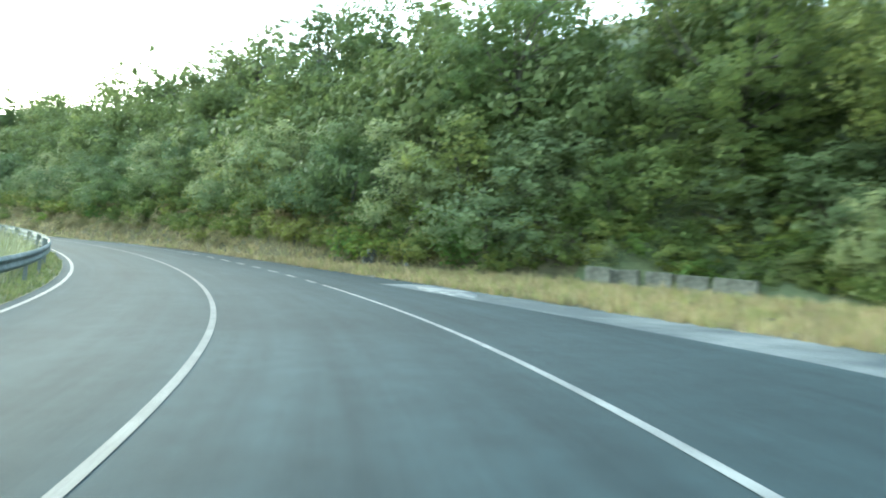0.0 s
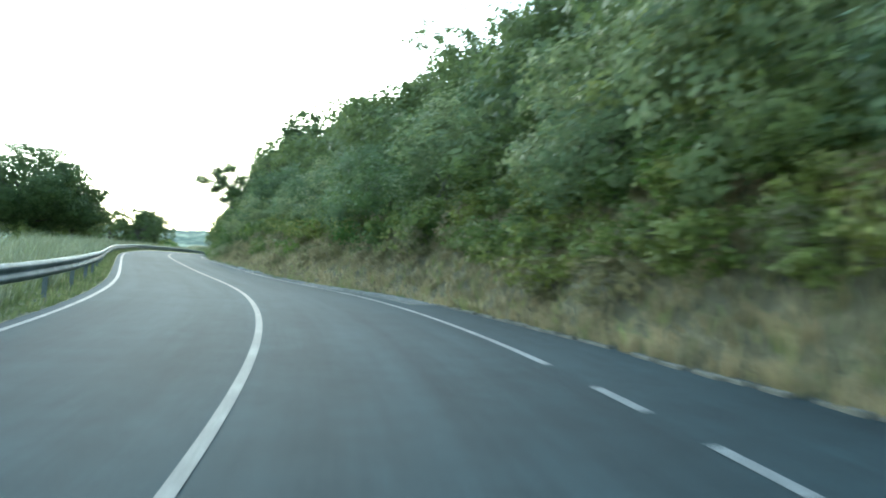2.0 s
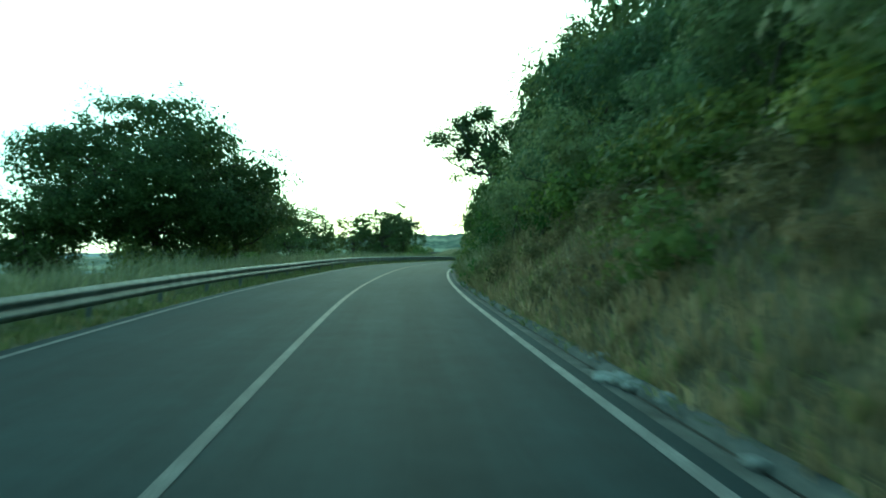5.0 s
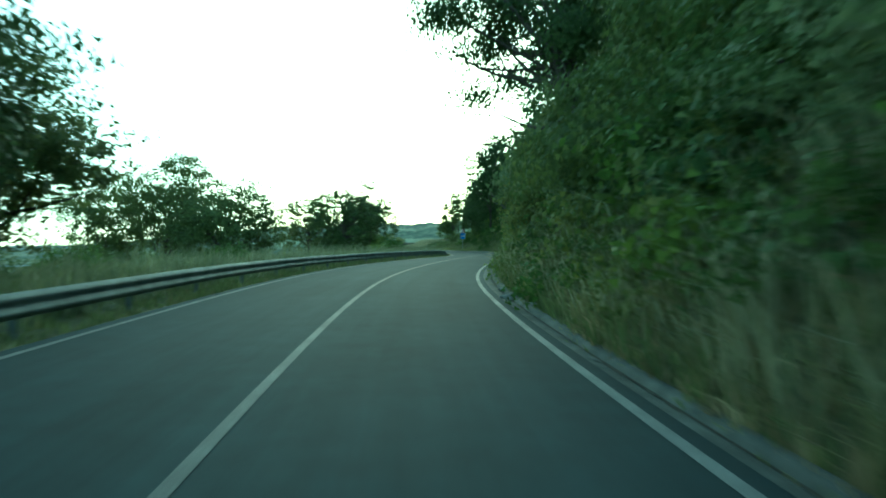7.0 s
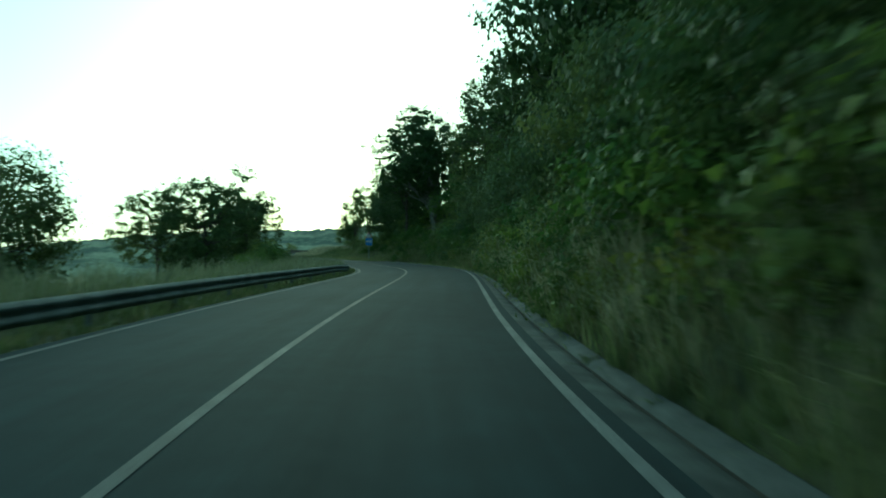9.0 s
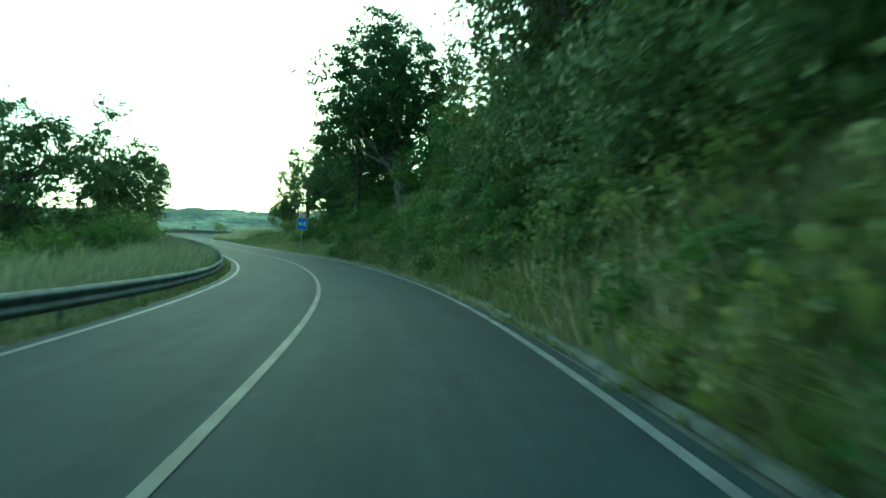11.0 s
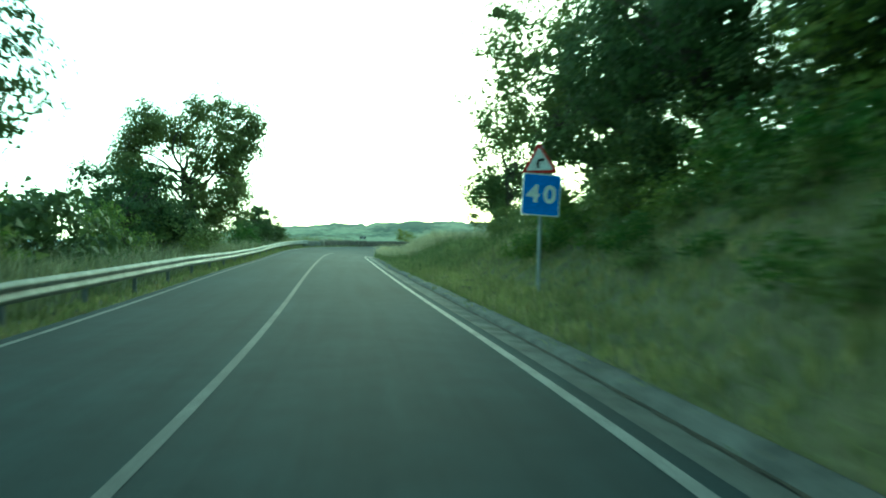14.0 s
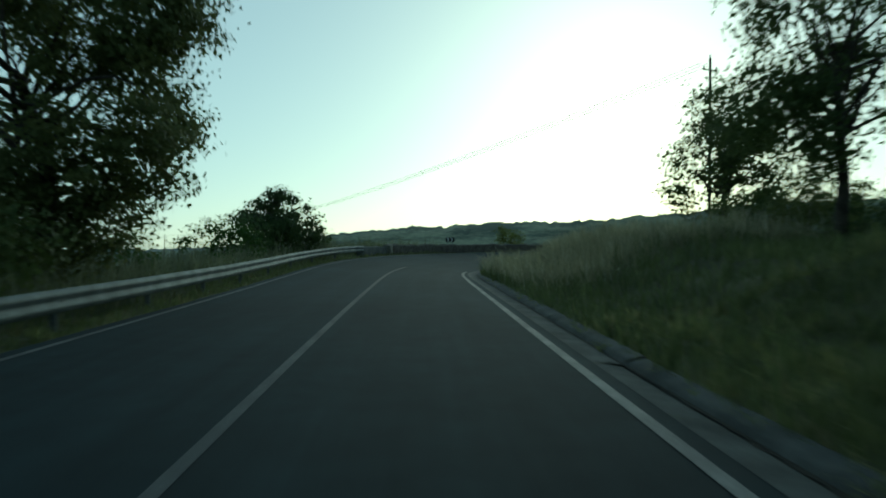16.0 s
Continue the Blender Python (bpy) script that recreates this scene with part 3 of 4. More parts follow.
def scatter_copies(kinds, spots, rng):
    """Copies kinds over spots (x, y, z, size)."""
    used = set()
    for x, y, z, size in spots:
        k = int(rng.integers(len(kinds)))
        root = kinds[k]
        m = Matrix.Translation((x, y, z)) @ Euler((rng.normal() * 0.06, rng.normal() * 0.06, rng.uniform(0, 6.28))).to_matrix().to_4x4()
        sc = (size * rng.uniform(0.9, 1.1), size * rng.uniform(0.9, 1.1), size * rng.uniform(0.85, 1.2))
        if k not in used:
            used.add(k)
            root.matrix_basis, root.scale = m, sc
        else:
            ob = copy_thing(root, m)
            ob.scale = sc


def bush_kind(seed, mat, label, r=2.0, h=3.4, clusters=205, per=17, leaf=0.135, spread=0.26, masses=10):
    ob = plant("bush", seed, dict(rx=r, ry=r, z0=0.1, z1=h, clusters=clusters, per=per, spread=spread, masses=masses, filler=0.15), leaf, mat, BARK, 0.06, h * 0.5, 5, stems=3)
    return tagged(ob, label, "bush", "bushes on the bank")


bank_rng = np.random.default_rng(21)
BUSHES = [bush_kind(31, LEAF_BUSH, "dense green roadside bush on the bank"), bush_kind(32, LEAF_BUSH, "dense green roadside bush on the bank", 2.3, 3.0),
          bush_kind(33, LEAF_PALE, "grey-green willow bush on the bank", 1.9, 3.8), bush_kind(34, LEAF_OAK, "dark oak scrub on the bank", 2.2, 3.6)]
UPPER_BUSHES = [bush_kind(35, LEAF_BUSH, "leafy green bush higher on the wooded bank", 2.0, 4.2, 120, 17, 0.205, 0.33), bush_kind(36, LEAF_OAK, "dark bush higher on the wooded bank", 2.2, 3.6, 120, 17, 0.205, 0.33)]
WILLOWS = [bush_kind(37, LEAF_PALE, "rounded grey-green willow bush on the bank", 2.0, 3.9, 220, 19, 0.125, 0.22, 6), bush_kind(38, LEAF_PALE, "rounded grey-green willow bush on the bank", 2.3, 3.4, 220, 19, 0.125, 0.22, 6)]
GREEN_BUSHES = [bush_kind(seed, LEAF_BRIGHT, "fresh green bush on the bank", 2.0, 3.2) for seed in (39, 40)]
spots, upper_spots, willow_spots, green_spots = [], [], [], []
for x, gap, size, s_from in ((2.2, 2.6, 0.58, 84), (2.7, 3.0, 0.95, -22), (4.6, 3.2, 1.15, -22), (7.2, 3.7, 1.35, -22), (10.6, 4.6, 1.5, -22), (14.6, 6.0, 1.7, -22)):
    s = s_from
    while s < (221 if x < 8 else 216):
        q = s + bank_rng.normal() * 0.5
        o = float(toe_r(np.array(q))) + x + bank_rng.normal() * 0.5 + float(np.interp(q, [0, 20, 40, 55, 80, 84], [0.5, -0.4, -0.2, 0.6, 0.9, 0.0]))
        if not (208 < q and x < 4) and not (186 < q < 193 and x > 6) and not (199 < q < 205 and x > 4):
            low = 0.6 if 181 < q <= 186 else 0.42 if 199 < q < 211 else 0.7 if q >= 211 else (0.9 if x > 4 else 0.34) if 193 < q <= 199 else 0.5 if 186 < q <= 193 else 0.8 if 45 < q < 104 else 1.0
            (green_spots if 184 < q < 216 and x < 8 else upper_spots if x > 5 else willow_spots if q < 98 and bank_rng.uniform() < 0.6 else spots).append((*on_ground(q, o, -0.25), low * size * bank_rng.uniform(0.8, 1.25)))
        s += gap * bank_rng.uniform(0.8, 1.2)
for s in np.arange(-22, 20, 2.4):      # behind the lay-by, and low scrub round the field's oaks
    spots.append((*on_ground(s, float(toe_r(np.array(s))) + 0.3 + bank_rng.normal() * 0.4, -0.2), bank_rng.uniform(0.8, 1.05) * (0.5 if s > 15 else 0.45 if 9 < s < 14 else 1)))
for s, o, size in ((223, 9.5, 0.7), (228, 9, 0.6), (193.5, 8.9, 0.6), (195, 9.6, 0.8), (197, 10.6, 0.9), (199, 11.6, 0.85), (201.5, 12.2, 0.8), (196, 12.5, 1.0), (236, 8.8, 0.45), (239, 9.6, 0.45), (242, 10.4, 0.42), (233, 11.5, 0.55), (238, 13.5, 0.5), (243, 13, 0.5), (247, 12.5, 0.5), (251, 12, 0.5), (255, 12.5, 0.45), (259, 13, 0.4), (250, 16, 0.5), (243, 17, 0.5)):
    spots.append((*on_ground(s, o, -0.2), size))
for x, y, size in ((-104.3, 232.5, 0.55), (-102.2, 230.2, 0.5), (-100.0, 227.6, 0.5), (-97.8, 225.2, 0.48), (-101.6, 234.2, 0.5), (-98.6, 230.0, 0.48), (-95.6, 223.6, 0.62)):      # round the oaks at the field's edge
    q, o = road_place(np.array([x]), np.array([y]))
    spots.append((x, y, float(terrain(q, o)[0]) - 0.2, size))
scatter_copies(BUSHES, spots, bank_rng)
FERNS = [tagged(bush_kind(seed, LEAF_FERN, "yellow-green ferns at the foot of the hedge", 1.3, 1.5, 66, 15, 0.145, 0.22), category="fern", group="ferns on the bank") for seed in (101, 102)]
for ob in FERNS:
    ob.name = "fern"
spots = []
for s in np.concatenate([np.arange(-20, 60, 0.95), np.arange(60, 92, 1.5)]):
    for k in (0.0, 1.2, 2.3)[:3 if s < 48 else 2]:
        q = s + bank_rng.normal() * 0.4
        o = float(toe_r(np.array(q)) + np.interp(q, [-20, 5, 25, 38, 48, 84, 92], [0.3, 0.5, 1.0, 1.3, 2.2, 2.7, 1.9])) + k + bank_rng.normal() * 0.25
        spots.append((*on_ground(q, o, -0.2), bank_rng.uniform(0.5, 0.8)))
scatter_copies(FERNS, spots, bank_rng)
scatter_copies(WILLOWS, willow_spots, bank_rng)
scatter_copies(GREEN_BUSHES, green_spots, bank_rng)


def scatter_joined(name, label, kinds, spots, rng):
    """Bushes past counting, joined into one mesh of leaves; the kinds themselves go."""
    vs, fs, n = [], [], 0
    for x, y, z, size in spots:
        crown = next(c for c in kinds[int(rng.integers(len(kinds)))].children if c.name.startswith("crown")).data
        v = np.empty(len(crown.vertices) * 3, np.float32)
        crown.vertices.foreach_get("co", v)
        a, sc = rng.uniform(0, 6.28), size * rng.uniform(0.9, 1.1)
        v = v.reshape(-1, 3) * [sc, sc, sc * rng.uniform(0.85, 1.2)]
        vs.append(np.stack([v[:, 0] * np.cos(a) - v[:, 1] * np.sin(a) + x, v[:, 0] * np.sin(a) + v[:, 1] * np.cos(a) + y, v[:, 2] + z], 1))
        fs.append(np.arange(len(v)).reshape(-1, 3) + n)
        n += len(v)
    # darker oak tone: the upper bank's shade is put into the leaf colour
    ob = new(name, mesh_of(name, np.concatenate(vs), np.concatenate(fs), LEAF_OAK))
    for k in kinds:
        for o in (*k.children_recursive, k):
            bpy.data.objects.remove(o)
    return tagged(ob, label, "scrub", kind="stuff")


scatter_joined("hillside_scrub", "dense green scrub covering the upper bank", UPPER_BUSHES, upper_spots, bank_rng)

HILL_TREES = []
# seed 42 also takes the darker oak tone to stand for shade
for seed, mat, h, r in ((41, LEAF_OAK, 8.0, 3.0), (42, LEAF_OAK, 7.0, 2.8), (43, LEAF_OAK, 9.0, 3.2)):
    ob = plant("tree", seed, dict(rx=r, ry=r, z0=h * 0.22, z1=h, clusters=170, per=22, spread=0.32, masses=13, filler=0.3), 0.2, mat, BARK, 0.16, h * 0.6, 12)
    HILL_TREES.append(tagged(ob, "broadleaf tree standing in the hillside wood", "tree", "trees of the hillside wood"))
spots = []
for x, gap in ((11, 12.0), (16, 9.0), (22, 12.0)):
    s = -20.0
    while s < 210:
        q = s + bank_rng.normal() * 1.5
        if not 178 < q < 206:
            spots.append((*on_ground(q, float(toe_r(np.array(q))) + x + bank_rng.normal() * 1.0, -0.2), bank_rng.uniform(0.8, 1.15) * (0.5 if 50 < q < 100 else 1)))
        s += gap * bank_rng.uniform(0.7, 1.4)
for s, o, size in ((99, 9.2, 0.75), (105, 9.8, 0.9), (110, 9.5, 0.85), (115, 11, 1.1), (120, 9.6, 1.0), (125, 10.5, 1.2), (129, 13, 1.5), (134, 9.5, 1.2), (139, 15, 1.6), (145, 9.5, 1.4), (151, 7.8, 1.45), (157, 8.0, 1.5), (164, 7.4, 1.5), (176, 11.5, 1.2), (180, 10.5, 1.05)):
    spots.append((*on_ground(s, o, -0.2), size))
scatter_copies(HILL_TREES, spots, bank_rng)


def big_tree(seed, x, y, label, mat, rx, ry, z0, z1, clusters, per=46, leaf=0.2, trunk=0.24, base=None, lean=(0, 0), spread=0.3, bark=BARK, trunk_h=0.55, turn=0, limbs=34, masses=16, filler=0.3, boughs=None, limb_r=0.4):
    """A tree at a place in plan; crown from z0 to z1 in world heights."""
    s, o = road_place(np.array([x]), np.array([y]))
    g = float(terrain(s, np.clip(o, -48, 60))[0]) if base is None else base
    ob = plant("tree", seed, dict(rx=rx, ry=ry, z0=z0 - g, z1=z1 - g, clusters=int(clusters * 2.9), per=per * 0.9, spread=spread, masses=masses, filler=filler, boughs=boughs), leaf * 0.71, mat, bark, trunk, (z1 - g) * trunk_h, limbs, lean, limb_r=limb_r)
    ob.matrix_basis = pose(x, y, g, 0, 0, turn)
    return tagged(ob, label, "tree")


# left of the road
big_tree(51, -52.4, 85.9, "broad dark oak beyond the crash barrier", LEAF_OAK, 6.3, 6.3, 4.3, 12.2, 520, per=48, leaf=0.22, spread=0.4, masses=26, trunk=0.32)
big_tree(67, -56.4, 82.2, "low oak against the broad one", LEAF_OAK, 2.8, 2.8, 3.2, 7.6, 130, leaf=0.2)
big_tree(66, -51.5, 91.5, "lower oak beside the broad one", LEAF_OAK, 3.4, 3.4, 4.6, 9.6, 170, leaf=0.19)
big_tree(52, -99.5, 146.5, "oak in a group below the road", LEAF_OAK, 6.0, 6.0, 5.0, 16.0, 210, leaf=0.3, spread=0.6)
big_tree(53, -88, 143.5, "smaller oak in a group below the road", LEAF_OAK, 5.0, 5.0, 3.5, 12.2, 150, leaf=0.3, spread=0.6)
big_tree(54, -109, 146.5, "oak in a group below the road", LEAF_OAK, 5.5, 5.5, 4.0, 13.6, 150, leaf=0.3, spread=0.6)
big_tree(55, -104, 181, "leafy oak in a row beyond the barrier", LEAF_OAK, 4.8, 4.8, 5.4, 14.6, 180, leaf=0.24)
big_tree(56, -98.5, 190, "tall oak in a row beyond the barrier", LEAF_OAK, 4.1, 4.1, 5.6, 17.2, 210, leaf=0.21)
big_tree(57, -94.5, 176, "slender oak in a row beyond the barrier", LEAF_OAK, 4.4, 4.4, 5.0, 14.4, 170, leaf=0.24)
OPEN_CROWN = [(0.45, 0.58, 0.42), (0.1, 0.52, 0.26), (0.78, 0.6, 0.24), (0.64, 0.3, 0.26), (-0.24, 0.54, 0.26), (-0.52, 0.56, 0.25), (-0.66, 0.3, 0.22), (-0.74, 0.02, 0.26), (-0.46, -0.06, 0.26), (-0.24, -0.35, 0.36),
              (0.14, -0.28, 0.36), (0.5, -0.2, 0.31), (0.76, -0.04, 0.2), (0.14, 0.14, 0.18), (0.4, 0.18, 0.2), (0.22, -0.6, 0.28), (0.56, -0.44, 0.16), (-0.66, -0.42, 0.38), (-0.28, -0.66, 0.36), (0.08, 0.8, 0.16)]
big_tree(58, -115.8, 214.9, "oak with an open ragged crown by the barrier", LEAF_OAK, 4.3, 4.3, 6.6, 16.0, 480, per=54, leaf=0.17, spread=0.32, boughs=OPEN_CROWN, turn=62, limbs=24)
big_tree(59, -111.5, 207.5, "low oak beside the taller one", LEAF_OAK, 2.6, 2.6, 6.4, 11.0, 90, leaf=0.2)
big_tree(60, -127.6, 233.0, "small round oak by the barrier", LEAF_OAK, 2.3, 2.3, 7.3, 10.9, 90, leaf=0.2)
# over the lay-by
for seed, s, o, rx, z0, z1 in ((130, 13.5, 22.0, 4.8, 5.0, 16.5), (131, 6.0, 24.5, 5.6, 4.8, 20.5), (132, -3.5, 25.0, 5.6, 4.4, 21.0), (133, 21.5, 16.5, 4.2, 6.2, 16.5), (136, 17.0, 27.0, 5.0, 9.0, 20.5)):
    q = on_ground(s, o)
    big_tree(seed, q[0], q[1], "broad leafy tree overhanging the lay-by", LEAF_BUSH, rx, rx, z0, z1, 240, leaf=0.2, trunk=0.22)
# on the bank
LEANING_CROWN = [(-0.75, 0.2, 0.3), (-0.35, 0.55, 0.28), (0.15, 0.75, 0.3), (-0.45, -0.25, 0.25), (0.1, 0.05, 0.25), (0.5, 0.3, 0.34), (-0.65, -0.75, 0.15), (-0.1, -0.6, 0.2), (0.6, -0.4, 0.3), (-0.15, 0.25, 0.26), (-0.25, -0.1, 0.22), (0.3, -0.15, 0.28)]
big_tree(61, *on_ground(110.3, 7.0)[:2], "oak leaning out over the road from the bank", LEAF_OAK, 2.9, 2.9, 9.3, 14.3, 150, leaf=0.16, lean=(-3.3, 0.8), spread=0.5, boughs=LEANING_CROWN, turn=0, filler=0.35)
big_tree(62, -72.5, 187.3, "tall oak with a bare grey trunk on the bank", LEAF_OAK, 5.4, 5.4, 11.9, 22.2, 420, leaf=0.22, trunk=0.34, base=7.7, bark=PALE_BARK, trunk_h=0.34, lean=(-2.0, 1.2), limb_r=0.62)
for seed, s, o, rx, z0, z1, label in ((110, 74, 21, 6.2, 12, 23.2, "domed oak high on the wooded bank"), (111, 117, 13.5, 3.0, 12, 21.6, "oak standing above the hedge"), (112, 59, 23, 4.6, 13, 24.5, "oak high on the wooded bank"), (113, 65, 24, 4.5, 13, 23.5, "oak high on the wooded bank"), (114, 48, 22, 4.2, 12, 24.5, "oak high on the wooded bank")):
    big_tree(seed, *on_ground(s, o)[:2], label, LEAF_OAK, rx, rx, z0, z1, 200, leaf=0.24, trunk=0.26)
for i, (s, o, rx, z0, z1) in enumerate(((169, 7.2, 3.4, 7, 18.5), (174.5, 6.9, 2.7, 8, 18.5), (207, 6.9, 3.9, 9.4, 20.2), (213, 9.8, 2.4, 9.0, 18.8),
                                       (220, 10.2, 3.0, 8.8, 17), (225, 10.4, 3.0, 8.4, 15.5), (230.5, 9.6, 3.5, 10.3, 18.5), (161, 10, 3.6, 8, 20))):
    q = on_ground(s, o)
    big_tree(70 + i, q[0], q[1], "oak in the wood along the bank", LEAF_OAK, rx, rx, z0, z1, 160, leaf=0.19, trunk=0.2)
big_tree(85, -106.2, 236.0, "small oak at the edge of the field", LEAF_OAK, 2.1, 2.1, 9.2, 13.8, 95, masses=8, leaf=0.16, trunk=0.15, filler=0.15)
FIELD_CROWN = [(0.15, 0.76, 0.26), (-0.45, 0.55, 0.28), (0.5, 0.45, 0.3), (0.0, 0.3, 0.3), (-0.6, 0.1, 0.22), (0.7, 0.0, 0.3), (0.2, -0.12, 0.28), (0.75, -0.42, 0.2), (-0.3, -0.35, 0.28), (-0.7, -0.55, 0.28), (0.3, -0.6, 0.16), (-0.2, -0.78, 0.2)]
big_tree(86, -100.7, 226.9, "oak at the edge of the field", LEAF_OAK, 2.9, 2.9, 9.5, 16.3, 120, leaf=0.17, trunk=0.17, boughs=FIELD_CROWN, turn=36, spread=0.34, filler=0.2)
END_CROWN = [(-0.3, 0.75, 0.26), (0.3, 0.7, 0.3), (-0.7, 0.35, 0.24), (0.7, 0.3, 0.3), (0.0, 0.3, 0.26), (-0.45, -0.2, 0.2), (0.5, -0.25, 0.3), (-0.75, -0.6, 0.2), (0.6, -0.75, 0.26)]
big_tree(87, -92.4, 220.6, "oak spreading over the end of the bank", LEAF_OAK, 2.6, 2.6, 9.8, 15.4, 110, leaf=0.17, trunk=0.2, boughs=END_CROWN, turn=36, spread=0.35, filler=0.2, lean=(-0.6, 0.3))


def thicket(seed, x, y, r, h, label="dark thicket under the oaks below the road"):
    """A broad low bush that fills the foot of a group of trees."""
    s, o = road_place(np.array([x]), np.array([y]))
    g = float(terrain(s, np.clip(o, -48, 60))[0])
    ob = plant("bush", seed, dict(rx=r, ry=r, z0=-0.2, z1=h - g, clusters=240, per=22, spread=0.45, masses=11, filler=0.2), 0.26, LEAF_OAK, BARK, 0.1, (h - g) * 0.5, 8, stems=3)
    ob.matrix_basis = pose(x, y, g, 0, 0, seed * 50)
    return tagged(ob, label, "bush", "thickets below the road")


for seed, x, y, r, h in ((121, -112, 147, 4.6, 5.0), (122, -105, 146, 4.4, 4.6), (123, -98, 146, 4.4, 4.8), (124, -92, 144, 4.0, 5.2), (125, -86, 143, 4.0, 5.6), (126, -117, 150, 4.6, 4.6), (137, -122, 147, 4.4, 4.2), (138, -127, 151, 4.6, 4.0)):
    thicket(seed, x, y, r, h)
for seed, x, y, r, h in ((127, -97.5, 179, 3.2, 8.0), (128, -101.5, 185, 3.4, 8.4), (129, -101, 192.5, 3.2, 8.4), (134, -107, 190, 3.6, 8.0), (135, -106, 199, 3.4, 8.6)):
    thicket(seed, x, y, r, h, "green thicket among the oaks behind the barrier")

# brambles and young bushes along the left verge and low on the bank
def bramble_kind(seed, mat, label, group):
    ob = plant("bramble", seed, dict(rx=0.9, ry=0.9, z0=0.0, z1=1.1, clusters=50, per=14, spread=0.18, masses=7), 0.11, mat, BARK, 0.02, 0.5, 2, stems=2)
    return tagged(ob, label, "bramble", group)


low_rng = np.random.default_rng(5)
BRAMBLES = [bramble_kind(91, LEAF_BRIGHT, "low bright green bramble on the bank", "brambles on the bank"), bramble_kind(92, LEAF_BUSH, "low green bramble on the bank", "brambles on the bank")]
spots = []
for s in np.arange(90, 230, 1.3):
    for k in range(2):
        q = s + low_rng.normal() * 0.5
        spots.append((*on_ground(q, float(toe_r(np.array(q))) + low_rng.uniform(0.9, 2.9), -0.1), low_rng.uniform(0.7, 1.35) * (0.6 if 193 < q < 230 else 1)))
for s in np.arange(-16, 22, 0.9):      # dark tangle under the trees behind the lay-by
    spots.append((*on_ground(s, float(toe_r(np.array(s))) + low_rng.uniform(0.2, 2.6), -0.1), low_rng.uniform(0.8, 1.4)))
for s in np.arange(-14, 90, 3.1):
    spots.append((*on_ground(s, float(toe_r(np.array(s))) + low_rng.uniform(0.9, 2.9), -0.1), low_rng.uniform(0.6, 1.1)))
scatter_copies(BRAMBLES, spots, low_rng)
spots = []
for s in np.arange(204, 234, 1.1):      # overgrown slope behind the sign
    spots.append((*on_ground(s, float(toe_r(np.array(s))) + low_rng.uniform(2.4, 5.0), -0.1), low_rng.uniform(0.6, 1.2)))
scatter_copies([bramble_kind(93, LEAF_BRIGHT, "low bright green bramble on the bank", "brambles on the bank")], spots, low_rng)
WEEDS = [tagged(plant("weed", seed, dict(rx=0.5, ry=0.5, z0=0.0, z1=0.75, clusters=26, per=12, spread=0.14, masses=6), 0.085, mat, BARK, 0.012, 0.35, 1, stems=2),
                "low leafy weed in the bank grass", "weed", "weeds in the bank grass") for seed, mat in ((98, LEAF_FERN), (99, LEAF_BUSH), (100, LEAF_BRIGHT))]
spots = []
for s in np.arange(86, 204, 0.6):
    spots.append((*on_ground(s, float(edge_r(np.array(s))) + low_rng.uniform(0.25, 2.2), -0.08), low_rng.uniform(0.6, 1.3)))
scatter_copies(WEEDS, spots, low_rng)
dying = bush_kind(103, LEAF_BRACKEN, "rust-brown dying bush on the bank", 1.2, 2.2, 90, 15, 0.12)
dying.matrix_basis = Matrix.Translation(on_ground(125.0, 6.7, -0.2))
BRACKEN = [tagged(bramble_kind(s, LEAF_BRACKEN, "dry brown bracken on the bank", "bracken on the bank"), category="bracken") for s in (96, 97)]
for ob in BRACKEN:
    ob.name = "bracken"
spots = []
for s in np.arange(22, 84, 0.8):
    spots.append((*on_ground(s + low_rng.normal() * 0.3, float(toe_r(np.array(s))) + low_rng.uniform(0.3, 2.6), -0.15), low_rng.uniform(0.4, 0.75)))
scatter_copies(BRACKEN, spots, low_rng)
LEFT_BUSHES = []
for seed, mat in ((94, LEAF_BUSH), (95, LEAF_BRIGHT)):
    LEFT_BUSHES.append(tagged(plant("bush", seed, dict(rx=1.5, ry=1.5, z0=0.0, z1=2.4, clusters=100, per=30, spread=0.24, masses=8), 0.11, mat, BARK, 0.04, 1.1, 10, stems=4),
                              "green bush behind the crash barrier", "bush", "bushes behind the barrier"))
spots = []
for s, o, size in ((99, -12, 1.1), (106, -11, 0.9), (111, -12.5, 1.0), (118, -13, 1.0), (126, -15, 1.1), (133, -13, 0.9),
                   (181, -12, 0.9), (187, -11, 0.9), (194, -10.0, 1.0), (199, -9.2, 0.95), (204, -8.6, 1.0), (210, -8.6, 1.2), (215, -9, 1.1),
                   (221, -8.5, 1.0), (235, -8.3, 1.1), (241, -7.4, 1.25), (245, -7.2, 1.0), (254, -7.5, 0.6), (261, -6.6, 0.9), (267, -7, 0.8), (274, -7, 0.7), (282, -9, 0.5), (294.8, -8.2, 0.75)):
    spots.append((*on_ground(s, o, -0.15), size))
scatter_copies(LEFT_BUSHES, spots, low_rng)


